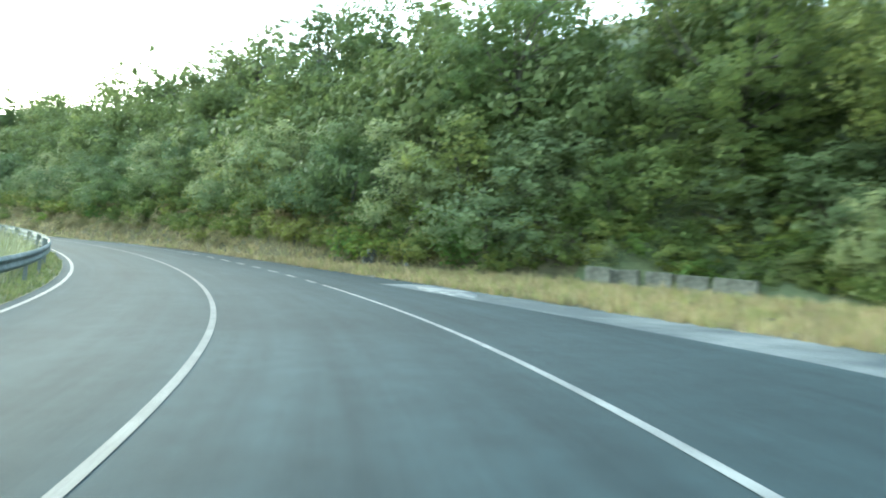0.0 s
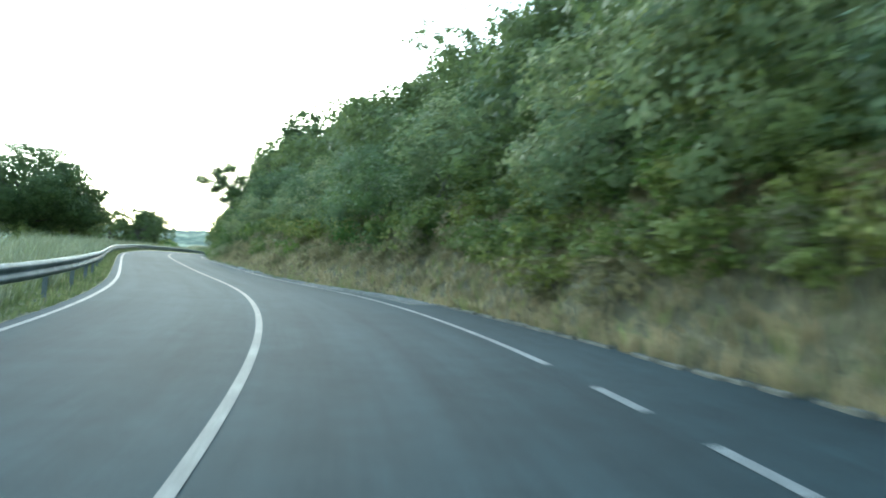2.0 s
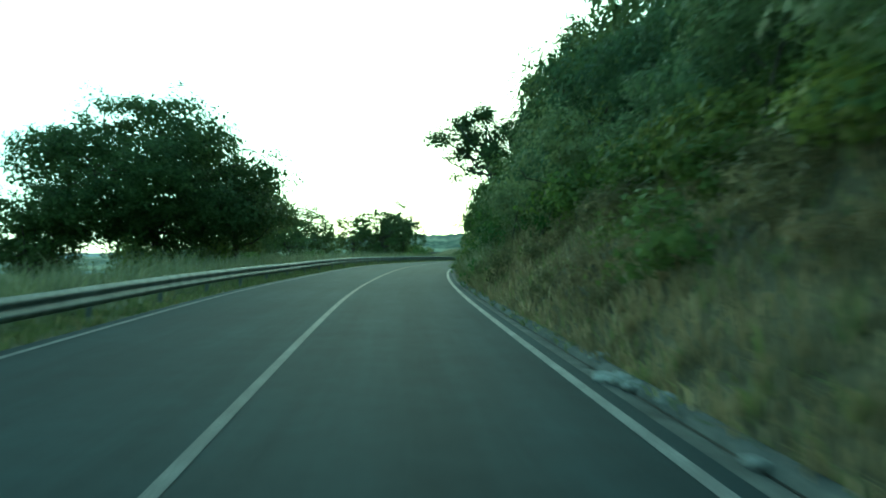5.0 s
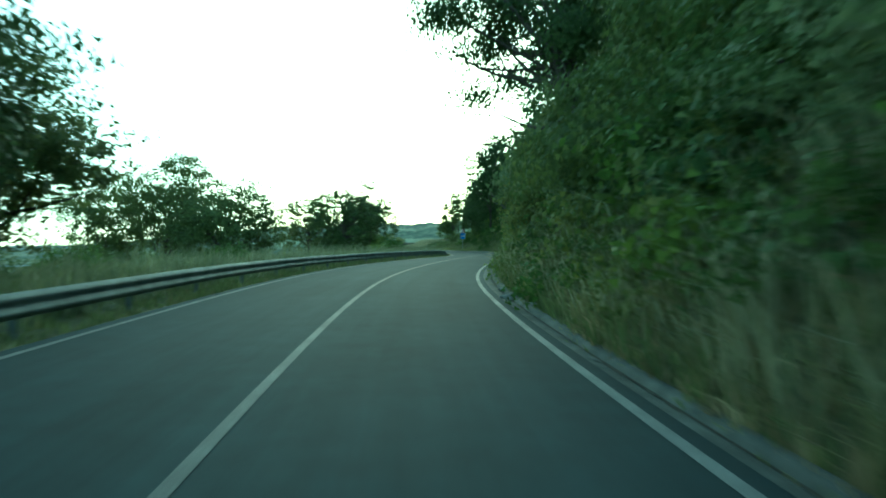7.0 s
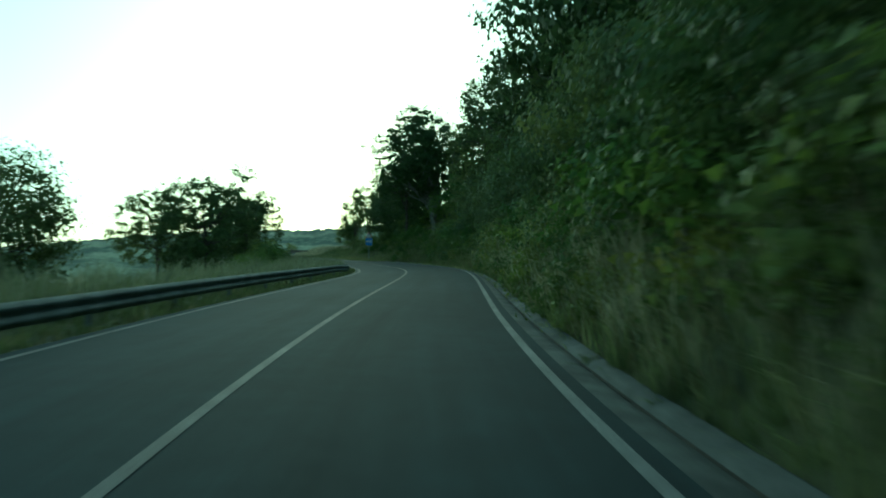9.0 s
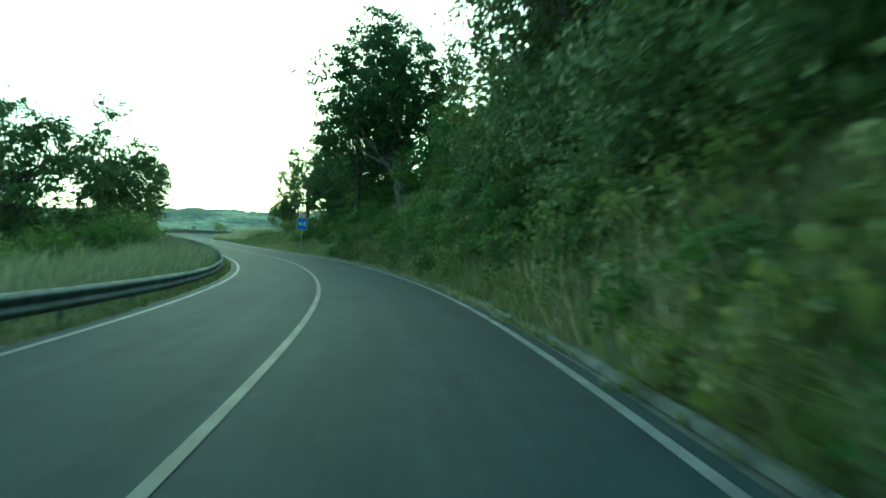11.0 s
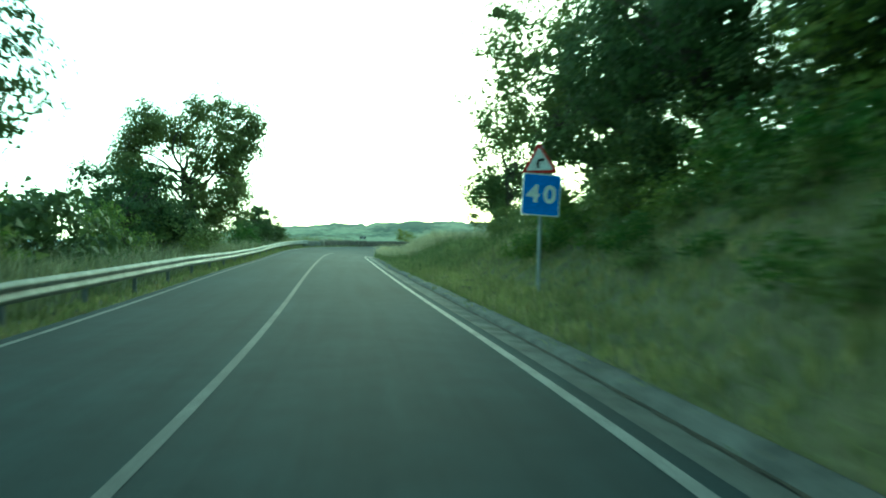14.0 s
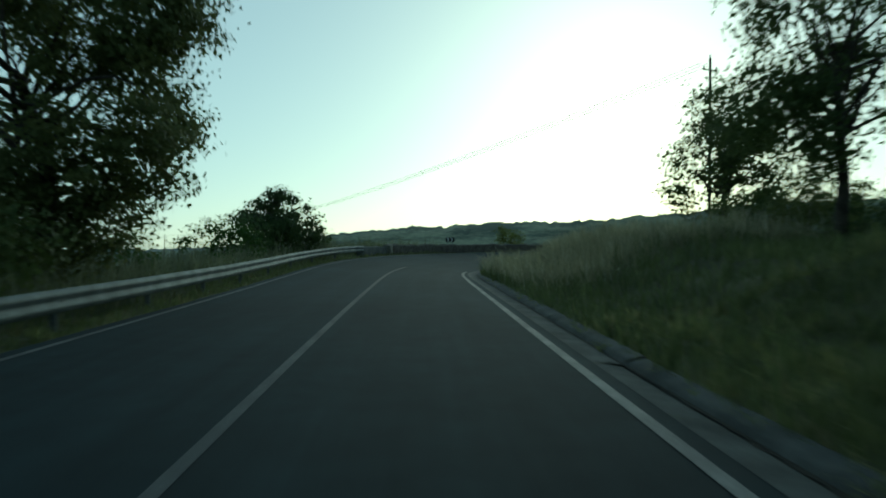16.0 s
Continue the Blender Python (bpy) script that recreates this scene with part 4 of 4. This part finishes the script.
# ---- grass ----
def grass(name, label, mat, seed, stations, offset_range, density, tall, width=0.012, droop=1.0, out=0.25, tufts=0.7):
    """Blades with a bend, rooted in the verge, as one stuff object."""
    rng = np.random.default_rng(seed)
    s0, s1 = stations
    span = offset_range(np.array([s0, (s0 + s1) / 2]))
    n = int((s1 - s0) * abs(span[1] - span[0]).mean() * density)
    s = rng.uniform(s0, s1, n)
    a, b = offset_range(s)
    clump = 0.5 + 0.5 * np.sin(1.9 * s + 1.1 * np.sin(0.7 * s)) * np.cos(2.3 * s)
    o = a + (b - a) * rng.uniform(0, 1, n)
    tuft = rng.integers(max(n // 16, 1), size=n)      # most blades stand in tufts and fan out from them
    in_tuft = rng.uniform(0, 1, n) < tufts
    dx, dy = rng.normal(size=(2, n)) * 0.07 * max(tall, 0.4)
    a, b = offset_range(s[tuft])
    s, o = np.where(in_tuft, s[tuft] + dx, s), np.where(in_tuft, np.clip(o[tuft] + dy, np.minimum(a, b), np.maximum(a, b)), o)
    z = np.where(o - edge_r(s) > 7.8, terrain(s, o), verge_r_z(s, o)) if o.mean() > 0 else verge_l_z(s, o)
    p = place(s, o)
    p[:, 2] = z - 0.03
    h = tall * rng.uniform(0.45, 1.15, n) * (0.65 + 0.5 * clump) * np.where(in_tuft, 0.7 + 0.55 * rng.uniform(0, 1, n)[tuft], 0.8)
    th = rng.uniform(0, 2 * np.pi, n)
    side = np.stack([np.cos(th), np.sin(th), 0 * th], 1)
    fall = np.where(in_tuft, np.arctan2(dx, dy) + at_s(HEAD, s), th + 1.57 + rng.normal(size=n) * 0.6)
    a, to_road = at_s(HEAD, s), -np.sign(o)
    lean_to = np.stack([np.cos(fall) + 2 * out * to_road * np.cos(a), np.sin(fall) + 2 * out * to_road * np.sin(a), 0 * th], 1) * (h * droop * rng.uniform(0.1, 0.45, n))[:, None]
    up = np.array([0, 0, 1.0])
    w = width * rng.uniform(0.7, 1.6, n)[:, None]
    v = np.stack([p - side * w, p + side * w, p + lean_to * 0.3 + up * h[:, None] * 0.68 + side * w * 0.8, p + lean_to * 0.3 + up * h[:, None] * 0.68 - side * w * 0.8,
                  p + lean_to + up * h[:, None] * 0.88], 1)
    i = np.arange(n)[:, None] * 5
    tri = np.concatenate([i + [[0, 1, 2]], i + [[0, 2, 3]], i + [[3, 2, 4]]], 0)
    ob = new(name, mesh_of(name, v.reshape(-1, 3), tri, mat))
    return tagged(ob, label, "grass", kind="stuff")


right = lambda lo, hi: (lambda s: (edge_r(s) + lo, edge_r(s) + hi))
left = lambda lo, hi: (lambda s: (-lane_l(s) - lo, -lane_l(s) - hi))
grass("dry_bank_grass", "dry yellowish grass on the bank", GRASS_DRY, 1, (-16, 98), right(0.0, 5.6), 170, 0.42, 0.011, 1.8, 0.25, 0.45)
grass("green_bank_grass", "green grass mixed into the bank", GRASS_GREEN, 2, (-16, 98), right(0.0, 4.4), 34, 0.45, 0.011, 2.0, 0.25, 0.45)
grass("weed_stalks", "tall yellowish green weeds below the bushes", GRASS_GREEN, 18, (24, 92), right(3.0, 5.8), 46, 1.05, 0.014, 0.8, 0.3)
grass("long_bank_grass", "long green grass leaning over the gutter", GRASS_GREEN, 3, (90, 205), right(0.04, 3.4), 90, 0.72, 0.009, 1.7, 0.3)
grass("pale_bank_grass", "pale seeding grass on the bank", GRASS_DRY, 4, (84, 205), right(0.08, 3.4), 60, 0.78, 0.008, 1.6, 0.3)
grass("verge_grass", "mown green grass round the sign", GRASS_GREEN, 12, (203, 242), right(0.04, 7.0), 120, 0.4, 0.009, 1.4, 0.25, 0.2)
grass("verge_dry_grass", "short dry grass along the gutter", GRASS_DRY, 13, (203, 242), right(0.02, 4.0), 14, 0.3, 0.008, 1.2, 0.25, 0.2)
grass("seed_grass", "tall pale seeding grass standing on the bank", SEED_HEADS, 14, (88, 165), right(0.25, 2.8), 58, 1.2, 0.007, 1.5, 0.35)
grass("gutter_grass", "grass growing over the outer edge of the gutter", GRASS_GREEN, 15, (160, 194), lambda s: (edge_r(s) - 0.28, edge_r(s) + 0.1), 150, 0.22, 0.009, 2.4)
grass("kerb_top_grass", "tufts of grass hanging over the top of the kerb", GRASS_GREEN, 16, (40, 262), lambda s: (edge_r(s) - 0.1 - 0.1 * np.sin(1.7 * s) * np.sin(0.6 * s), edge_r(s) + 0.15), 110, 0.2, 0.008, 2.4, 0.5, 0.85)
grass("layby_grass", "yellow-green grass behind the lay-by", GRASS_GREEN, 11, (-20, 22), right(0.1, 13.0), 58, 0.32)
grass("field_grass", "tall pale field grass beside the bend", SEED_HEADS, 5, (249, 290), right(0.3, 8.0), 60, 0.95, 0.009, 1.6)
grass("field_green_grass", "tall green field grass beside the bend", GRASS_GREEN, 6, (232, 290), right(0.0, 8.0), 70, 0.58, 0.01, 1.8, 0.25, 0.3)
grass("bend_grass", "tall pale seeding grass on the inside of the bend", SEED_HEADS, 17, (253, 288), right(0.2, 5.0), 70, 1.1, 0.009, 1.4)
grass("kerb_grass_left", "short grass between edge line and barrier", GRASS_GREEN, 7, (0, 285), left(0.33, 1.3), 130, 0.25, 0.01, 1.0, 0.25, 0.3)
grass("kerb_dry_grass_left", "short dry grass between edge line and barrier", GRASS_DRY, 8, (0, 285), left(0.33, 1.3), 22, 0.22, 0.01, 1.0, 0.25, 0.3)
grass("tall_grass_left", "tall pale seeding grass behind the crash barrier", SEED_HEADS, 9, (0, 285), left(1.25, 5.6), 44, 1.1, 0.01, 1.6)
grass("tall_green_grass_left", "tall green grass behind the crash barrier", GRASS_GREEN, 10, (0, 285), left(1.2, 5.6), 26, 0.8, 0.01, 2.0)

# ---- crash barrier ----
RAIL_S = [-40, 34, 47, 54, 72, 105, 128, 159, 170, 178, 188, 197, 206, 214, 228, 240, 320]
RAIL_H = [0.77, 0.80, 0.76, 0.65, 0.57, 0.58, 0.53, 0.55, 0.42, 0.37, 0.40, 0.47, 0.60, 0.69, 0.66, 0.58, 0.62]
# section of the beam: depth towards the road, height above its foot
SECTION = [(0.0, 0.0), (0.010, 0.018), (0.052, 0.05), (0.058, 0.075), (0.052, 0.10), (0.014, 0.135), (0.008, 0.155), (0.014, 0.175), (0.052, 0.21), (0.058, 0.235), (0.052, 0.26), (0.010, 0.292), (0.0, 0.31)]


def rail_o(s):
    return -lane_l(s) - 0.75


def crash_barrier(s0, s1, offset, heights):
    root = new("crash_barrier")
    tagged(root, "galvanised steel crash barrier along the road", "crash barrier")
    sec = np.array(SECTION)
    back = sec[::-1] + [-0.004, 0]
    ring = np.concatenate([sec, back])
    for a in np.arange(s0, s1, 4.0):
        s = np.linspace(a, a + 4.08, 6)
        top = heights(s)
        v = np.stack([place(s, offset(s) + d, top - 0.35 + 1.13 * z) for d, z in ring], 1)
        n = len(ring)
        f = [(i * n + j, i * n + (j + 1) % n, (i + 1) * n + (j + 1) % n, (i + 1) * n + j) for i in range(len(s) - 1) for j in range(n)]
        part_mesh("beam", mesh_of("beam", v.reshape(-1, 3), np.array(f), ZINC, False), root)
        foot, h = place(a + 0.05, offset(np.array(a + 0.05)) - 0.11), float(heights(np.array(a)))
        bm = box_bm(0.10, 0.055, h + 0.55, 0.008, -0.6)
        post = part("post", bm, ZINC_DULL, root)
        post.matrix_basis = Matrix.Translation(foot) @ Matrix.Rotation(float(at_s(HEAD, a)), 4, "Z")
        bm = box_bm(0.08, 0.12, 0.2, 0.006, h - 0.28, x=0.085)
        part("spacer", bm, ZINC_DULL, post)
    return root


crash_barrier(-30, 272, rail_o, lambda s: np.interp(s, RAIL_S, RAIL_H))

# ---- gutter of cast concrete ----
gutter = new("gutter")
tagged(gutter, "shallow cast-concrete gutter along the foot of the bank", "gutter", kind="structure")
gr = np.random.default_rng(8)
for a in np.arange(38.5, 300, 2.5):
    s = np.linspace(a, a + 2.47, 4)
    i0, e = asphalt_r(s) - 0.01, edge_r(s) + 0.05
    jig, deep = gr.normal() * 0.004, np.clip((s - 38.4) / 4, 0, 1)
    prof = ((0.0, 0.0), (0.1, -0.002), (0.34, -0.014), (0.52, -0.03), (0.56, -0.055), (0.61, -0.05), (0.64, 0.012), (0.78, 0.035), (0.95, 0.055), (1.0, 0.05), (1.0, -0.2))
    v = np.stack([place(s, i0 + (e - i0) * k, z * deep + 0.004 + (jig * deep if 0.1 < k else 0)) for k, z in prof], 1)
    part_mesh("gutter_slab", mesh_of("gutter_slab", v.reshape(-1, 3), grid_faces(*v.shape[:2]), CONCRETE, False), gutter)

litter_s = np.arange(41, 299, 0.25)
litter_w = np.stack([-0.015 - 0.09 * gr.uniform(0, 1, len(litter_s)) ** 3, 0.015 + 0.08 * gr.uniform(0, 1, len(litter_s)) ** 3], 1)
tagged(strip("gutter_litter", LITTER, litter_s, lambda s: (asphalt_r(s) + 0.585 * (edge_r(s) + 0.06 - asphalt_r(s)))[:, None] + litter_w[:len(s)], lambda s, o: road_z(s, o) - 0.026),
       "dark leaf litter lying in the gutter", "litter", kind="structure")

# ---- signs ----
def round_plate(w, h, t, r, mat, name, parent, y=0.0, z=0.0, label=""):
    bm = bmesh.new()
    pts = []
    for cx, cz, a0 in ((w / 2 - r, h / 2 - r, 0), (-w / 2 + r, h / 2 - r, 90), (-w / 2 + r, -h / 2 + r, 180), (w / 2 - r, -h / 2 + r, 270)):
        for k in range(5):
            a = radians(a0 + k * 22.5)
            pts.append((cx + r * math.cos(a), cz + r * math.sin(a)))
    return plate(bm, pts, t, mat, name, parent, y, z, label)


def plate(bm, pts, t, mat, name, parent, y, z, label=""):
    front = [bm.verts.new((px, y - t, pz + z)) for px, pz in pts]
    rear = [bm.verts.new((px, y, pz + z)) for px, pz in pts]
    bm.faces.new(front)
    bm.faces.new(rear[::-1])
    for i in range(len(pts)):
        j = (i + 1) % len(pts)
        bm.faces.new((front[j], front[i], rear[i], rear[j]))
    bmesh.ops.recalc_face_normals(bm, faces=bm.faces)
    return part(name, bm, mat, parent, label)


def triangle(side, r):
    h = side * math.sqrt(3) / 2
    corners = [(-side / 2, -h / 3), (side / 2, -h / 3), (0, 2 * h / 3)]
    pts = []
    for k, (cx, cz) in enumerate(corners):
        inner = (cx * (1 - 2 * r / (2 * h / 3)), cz * (1 - 2 * r / (2 * h / 3)))
        base = {0: 150, 1: 270, 2: 30}[k]
        for j in range(6):
            a = radians(base + j * 24)
            pts.append((inner[0] + r * math.cos(a), inner[1] + r * math.sin(a)))
    return pts


def pole_part(name, r, z0, z1, mat, parent, x=0.0, y=0.0):
    bm = bmesh.new()
    bmesh.ops.create_cone(bm, cap_ends=True, segments=14, radius1=r, radius2=r, depth=z1 - z0)
    bmesh.ops.translate(bm, vec=(x, y, (z0 + z1) / 2), verts=bm.verts)
    return part(name, bm, mat, parent)


def advisory_sign(s, o, turn):
    p = place(s, o)
    g = float(terrain(s, o))
    root = new("road_sign")
    root.matrix_basis = Matrix.Translation((p[0], p[1], g)) @ Matrix.Rotation(float(at_s(HEAD, s)) + radians(turn), 4, "Z") @ Euler((0, radians(1.0), 0)).to_matrix().to_4x4()
    tagged(root, "blue square 40 advisory sign under a bend warning triangle", "road sign")
    lift = float(road_z(s, 5.7)) - g
    pole_part("pole", 0.042, -0.5, lift + 3.6, POLE_STEEL, root)
    z = lift + 2.45
    sq = round_plate(0.9, 0.98, 0.03, 0.05, SIGN_WHITE, "square_panel", root, -0.045, z, "white-rimmed blue square panel")
    round_plate(0.84, 0.92, 0.004, 0.04, SIGN_BLUE, "blue_field", sq, -0.077, z)
    for figure, at in (("4", -0.19), ("0", 0.195)):
        txt = bpy.data.curves.new("figure", "FONT")
        txt.body, txt.size, txt.align_x, txt.align_y, txt.extrude, txt.offset = figure, 0.56, "CENTER", "CENTER", 0.002, 0.019
        txt.materials.append(SIGN_WHITE)
        n = new("numeral", txt)
        n.parent = sq
        n.matrix_basis = Matrix.Translation((at, -0.085, z)) @ Matrix.Rotation(radians(90), 4, "X") @ Matrix.Diagonal((1.05, 1, 1, 1))
    zt = z + 0.49 + 0.26
    tri = plate(bmesh.new(), triangle(0.84, 0.04), 0.03, SIGN_RED, "triangle_panel", root, -0.045, zt, "red-bordered white warning triangle")
    plate(bmesh.new(), triangle(0.63, 0.028), 0.004, SIGN_WHITE, "white_field", tri, -0.077, zt)
    # arrow bending right
    c = [(-0.06, -0.13), (-0.06, -0.03), (-0.045, 0.03), (0.0, 0.06), (0.05, 0.065), (0.05, 0.095), (0.115, 0.035), (0.05, -0.02), (0.05, 0.012), (0.015, 0.008), (-0.003, -0.01), (-0.01, -0.05), (-0.01, -0.13)]
    plate(bmesh.new(), [(1.15 * u, 1.15 * v + 0.02) for u, v in c], 0.003, SIGN_BLACK, "bend_arrow", tri, -0.083, zt)
    for panel, pz, dx, tilt in ((sq, z, 0.0, 2.6), (tri, zt - 0.2, -0.05, -4.0)):
        panel.matrix_basis = Matrix.Translation((dx, 0, pz)) @ Matrix.Rotation(radians(tilt), 4, "Y") @ Matrix.Translation((0, 0, -pz))
    for zz in (z + 0.25, z - 0.25, zt):
        part("clamp", box_bm(0.16, 0.03, 0.045, 0.004, zz, 0, -0.03), ZINC_DULL, root)


advisory_sign(219.2, 5.7, -4)


def chevron_sign(x, y, z, facing):
    root = new("chevron_sign")
    root.matrix_basis = pose(x, y, z, 0, 0, facing) @ Matrix.Scale(0.66, 4)
    tagged(root, "black panel with white chevrons on the outside of the bend", "road sign")
    board = round_plate(1.0, 0.5, 0.03, 0.03, SIGN_BLACK, "board", root, 0, 1.75)
    for k in (-0.22, 0.2):
        plate(bmesh.new(), [(k - 0.13, 0.2), (k - 0.02, 0.2), (k + 0.11, 0), (k - 0.02, -0.2), (k - 0.13, -0.2), (k, 0)][::-1], 0.004, SIGN_WHITE, "chevron", board, -0.032, 1.75)
    for x0 in (-0.3, 0.3):
        pole_part("post", 0.035, -0.6, 1.95, ZINC_DULL, root, x0, 0.03)


chevron_sign(-131.5, 252.9, 7.96, 34)

def parapet(s0, s1, o, h, mat, label):
    """A low rough wall along the outside of the bend, its top uneven."""
    rng = np.random.default_rng(77)
    s = np.linspace(s0, s1, int((s1 - s0) / 0.4) + 2)
    top = h * (1 + 0.06 * rng.normal(size=len(s)))
    sec = ((-0.22, -0.5), (-0.2, 0.94), (-0.12, 1.0), (0.12, 1.0), (0.2, 0.94), (0.22, -0.5))
    v = np.stack([place(s, o + x + 0.015 * rng.normal(size=len(s)), top * z) for x, z in sec], 1)
    n = len(sec)
    f = np.concatenate([grid_faces(*v.shape[:2]), [[0, n - 1, n - 2, 1], [1, n - 2, n - 3, 2]]])
    last = (len(s) - 1) * n
    f = np.concatenate([f, [[last, last + 1, last + n - 2, last + n - 1], [last + 1, last + 2, last + n - 3, last + n - 2]]])
    root = new("parapet")
    part_mesh("wall", mesh_of("wall", v.reshape(-1, 3), f, mat), root)
    return tagged(root, label, "low wall")


parapet(274.3, 277.6, -4.4, 0.44, CONCRETE, "low grey stone parapet at the end of the barrier")
parapet(277.7, 278.2, -4.3, 0.52, OLD_BLOCK, "pale stone pier between two low walls")
parapet(278.3, 300.0, -4.4, 0.5, BARK, "dark brown low wall round the outside of the bend")

# ---- bleached concrete left in the lay-by, and boulders above it ----
def concrete_patch(x, y, long, wide, seed):
    rng = np.random.default_rng(seed)
    s0, o0 = (float(v[0]) for v in road_place(np.array([x]), np.array([y])))
    a = np.linspace(0, 2 * np.pi, 40, endpoint=False)
    r = 1 + 0.16 * np.sin(3 * a + 1) + 0.1 * np.sin(7 * a) + 0.05 * rng.normal(size=40)
    rings = [place(s0 + long * k * r * np.sin(a), o0 + wide * k * r * np.cos(a), h) for k, h in ((1.0, -0.02), (0.97, 0.012), (0.5, 0.018))]
    v = np.concatenate(rings)
    f = [(i + j, i + (j + 1) % 40, i + 40 + (j + 1) % 40, i + 40 + j) for i in (0, 40) for j in range(40)] + [(80 + i, 80 + i + 1, 119 - i - 1, 119 - i) for i in range(19)]
    return tagged(new("concrete_patch", mesh_of("concrete_patch", v, f, PALE_CONCRETE)), "bleached worn concrete patch in the lay-by", "concrete patch", kind="structure")


concrete_patch(6.55, 10.6, 1.7, 0.62, 3)
edging = tagged(new("kerb_edging"), "worn pale kerb stones along the grass at the end of the lay-by", "kerb", kind="structure")
edge_rng = np.random.default_rng(14)
at = 15.0
while at < 38.4:
    long = edge_rng.uniform(0.35, 0.75)
    if edge_rng.uniform() < (0.45 if at < 24 else 0.85):
        stone = part("kerb_stone", box_bm(0.12, long, 0.10, 0.02, -0.07), EDGE_STONE, edging)
        stone.matrix_basis = Matrix.Translation(place(at, float(edge_r(at)) + edge_rng.normal() * 0.02, 0.0)) @ Euler((edge_rng.normal() * 0.03, edge_rng.normal() * 0.06, float(at_s(HEAD, at)) + 0.08 + edge_rng.normal() * 0.03)).to_matrix().to_4x4()
    at += long + edge_rng.uniform(0.02, 0.12)


def boulder(x, y, w, h, seed):
    rng = np.random.default_rng(seed)
    bm = bmesh.new()
    bmesh.ops.create_icosphere(bm, subdivisions=3, radius=1)
    side = rng.normal(size=(9, 3))
    for v in bm.verts:
        cut = min(rng_k / max(v.co.dot(Vector(n).normalized()), 0.05) for n, rng_k in zip(side, np.linspace(0.6, 0.85, 9)))
        v.co *= min(1.0, cut)
        v.co = Vector((v.co.x * w / 2, v.co.y * w / 2, v.co.z * h * 0.6 + h * 0.3))
    me = bpy.data.meshes.new("boulder")
    bm.to_mesh(me)
    bm.free()
    me.materials.append(ROCK)
    s, o = road_place(np.array([x]), np.array([y]))
    ob = new("boulder", me)
    ob.matrix_basis = pose(x, y, float(terrain(s, o)[0]) - 0.1, 0, 0, seed * 40)
    return tagged(ob, "dark boulder with pale lichen on the bank", "boulder", "boulders on the bank")


boulder(5.9, 22.75, 0.85, 0.75, 1)
boulder(7.25, 20.95, 0.6, 0.5, 2)

def loose_stone(s, o, size, seed):
    rng = np.random.default_rng(seed)
    bm = bmesh.new()
    bmesh.ops.create_icosphere(bm, subdivisions=2, radius=1)
    flat = unit(rng.normal(size=(7, 3)))
    for v in bm.verts:
        cut = min(0.72 / max(v.co.dot(Vector(n)), 0.05) for n in flat)
        v.co *= min(1.0, cut)
        v.co = Vector((v.co.x * size * 0.65, v.co.y * size * 0.5, v.co.z * size * 0.3 + size * 0.1))
    me = bpy.data.meshes.new("stone")
    bm.to_mesh(me)
    bm.free()
    me.materials.append(PALE_STONE)
    ob = new("stone", me)
    ob.matrix_basis = Matrix.Translation(place(s, o, 0.0)) @ Matrix.Rotation(rng.uniform(0, 6.28), 4, "Z")
    return tagged(ob, "pale broken stone lying by the gutter", "stone", "loose stones by the gutter")


stone_rng = np.random.default_rng(61)
for k in range(14):
    s = float(stone_rng.choice([63, 66, 69, 104])) + stone_rng.normal() * 1.4
    loose_stone(s, float(edge_r(s)) - abs(stone_rng.normal()) * 0.22 + 0.12, stone_rng.uniform(0.1, 0.3), 200 + k)

# ---- concrete blocks at the back of the lay-by ----
block_rng = np.random.default_rng(4)
for x, y, w in ((13.24, 14.66, 0.92), (14.34, 14.56, 0.98), (15.51, 14.14, 1.0), (16.39, 13.38, 1.15), (17.3, 12.05, 1.5)):
    root = new("concrete_block")
    part("block", box_bm(w, 0.6, 1.0, 0.05, -0.3), OLD_BLOCK, root)
    s, o = road_place(np.array([x]), np.array([y]))
    root.matrix_basis = pose(x, y, float(terrain(s, o)[0]), block_rng.normal() * 2, block_rng.normal() * 2, -38 + block_rng.normal() * 4)
    tagged(root, "lichened concrete marker block behind the lay-by", "concrete block", "row of concrete blocks")

# ---- power line beyond the field ----
def power_pole(x, y, z, h, facing):
    root = new("power_pole")
    root.matrix_basis = pose(x, y, z, 0, 1.2, facing)
    v, f = tube([(0, 0, -1), (0, 0, h * 0.5), (0, 0, h)], [0.14, 0.12, 0.09], 10)
    part_mesh("pole", mesh_of("pole", v, f, WOOD_POLE, True), root)
    part("crossarm", box_bm(1.3, 0.09, 0.1, 0.01, h - 0.9), WOOD_POLE, root)
    for k in (-0.55, 0, 0.55):
        pole_part("insulator", 0.05, h - 0.8 if k else h, h - 0.58 if k else h + 0.25, SIGN_WHITE, root, k)
    return tagged(root, "wooden power pole with a small crossarm", "power pole")


power_pole(-115.5, 262.4, 9.0, 13.0, 60)
power_pole(-305.7, 343.7, 4.0, 12.4, 60)
for k in (-0.55, 0.0, 0.55):
    root = new("power_cable")
    a, b = np.array([-115.5 + k * 0.3, 262.4 + k, 21.6]), np.array([-305.7 + k * 0.3, 343.7 + k, 16.2])
    t = np.linspace(0, 1, 30)[:, None]
    line = a + (b - a) * t - np.array([0, 0, 1.0]) * 7.0 * 4 * t * (1 - t) * 0.5
    v, f = tube(line, np.full(30, 0.016), 5)
    part_mesh("cable", mesh_of("cable", v, f, CABLE, True), root)
    tagged(root, "thin sagging overhead power cable", "power cable", "overhead cables")
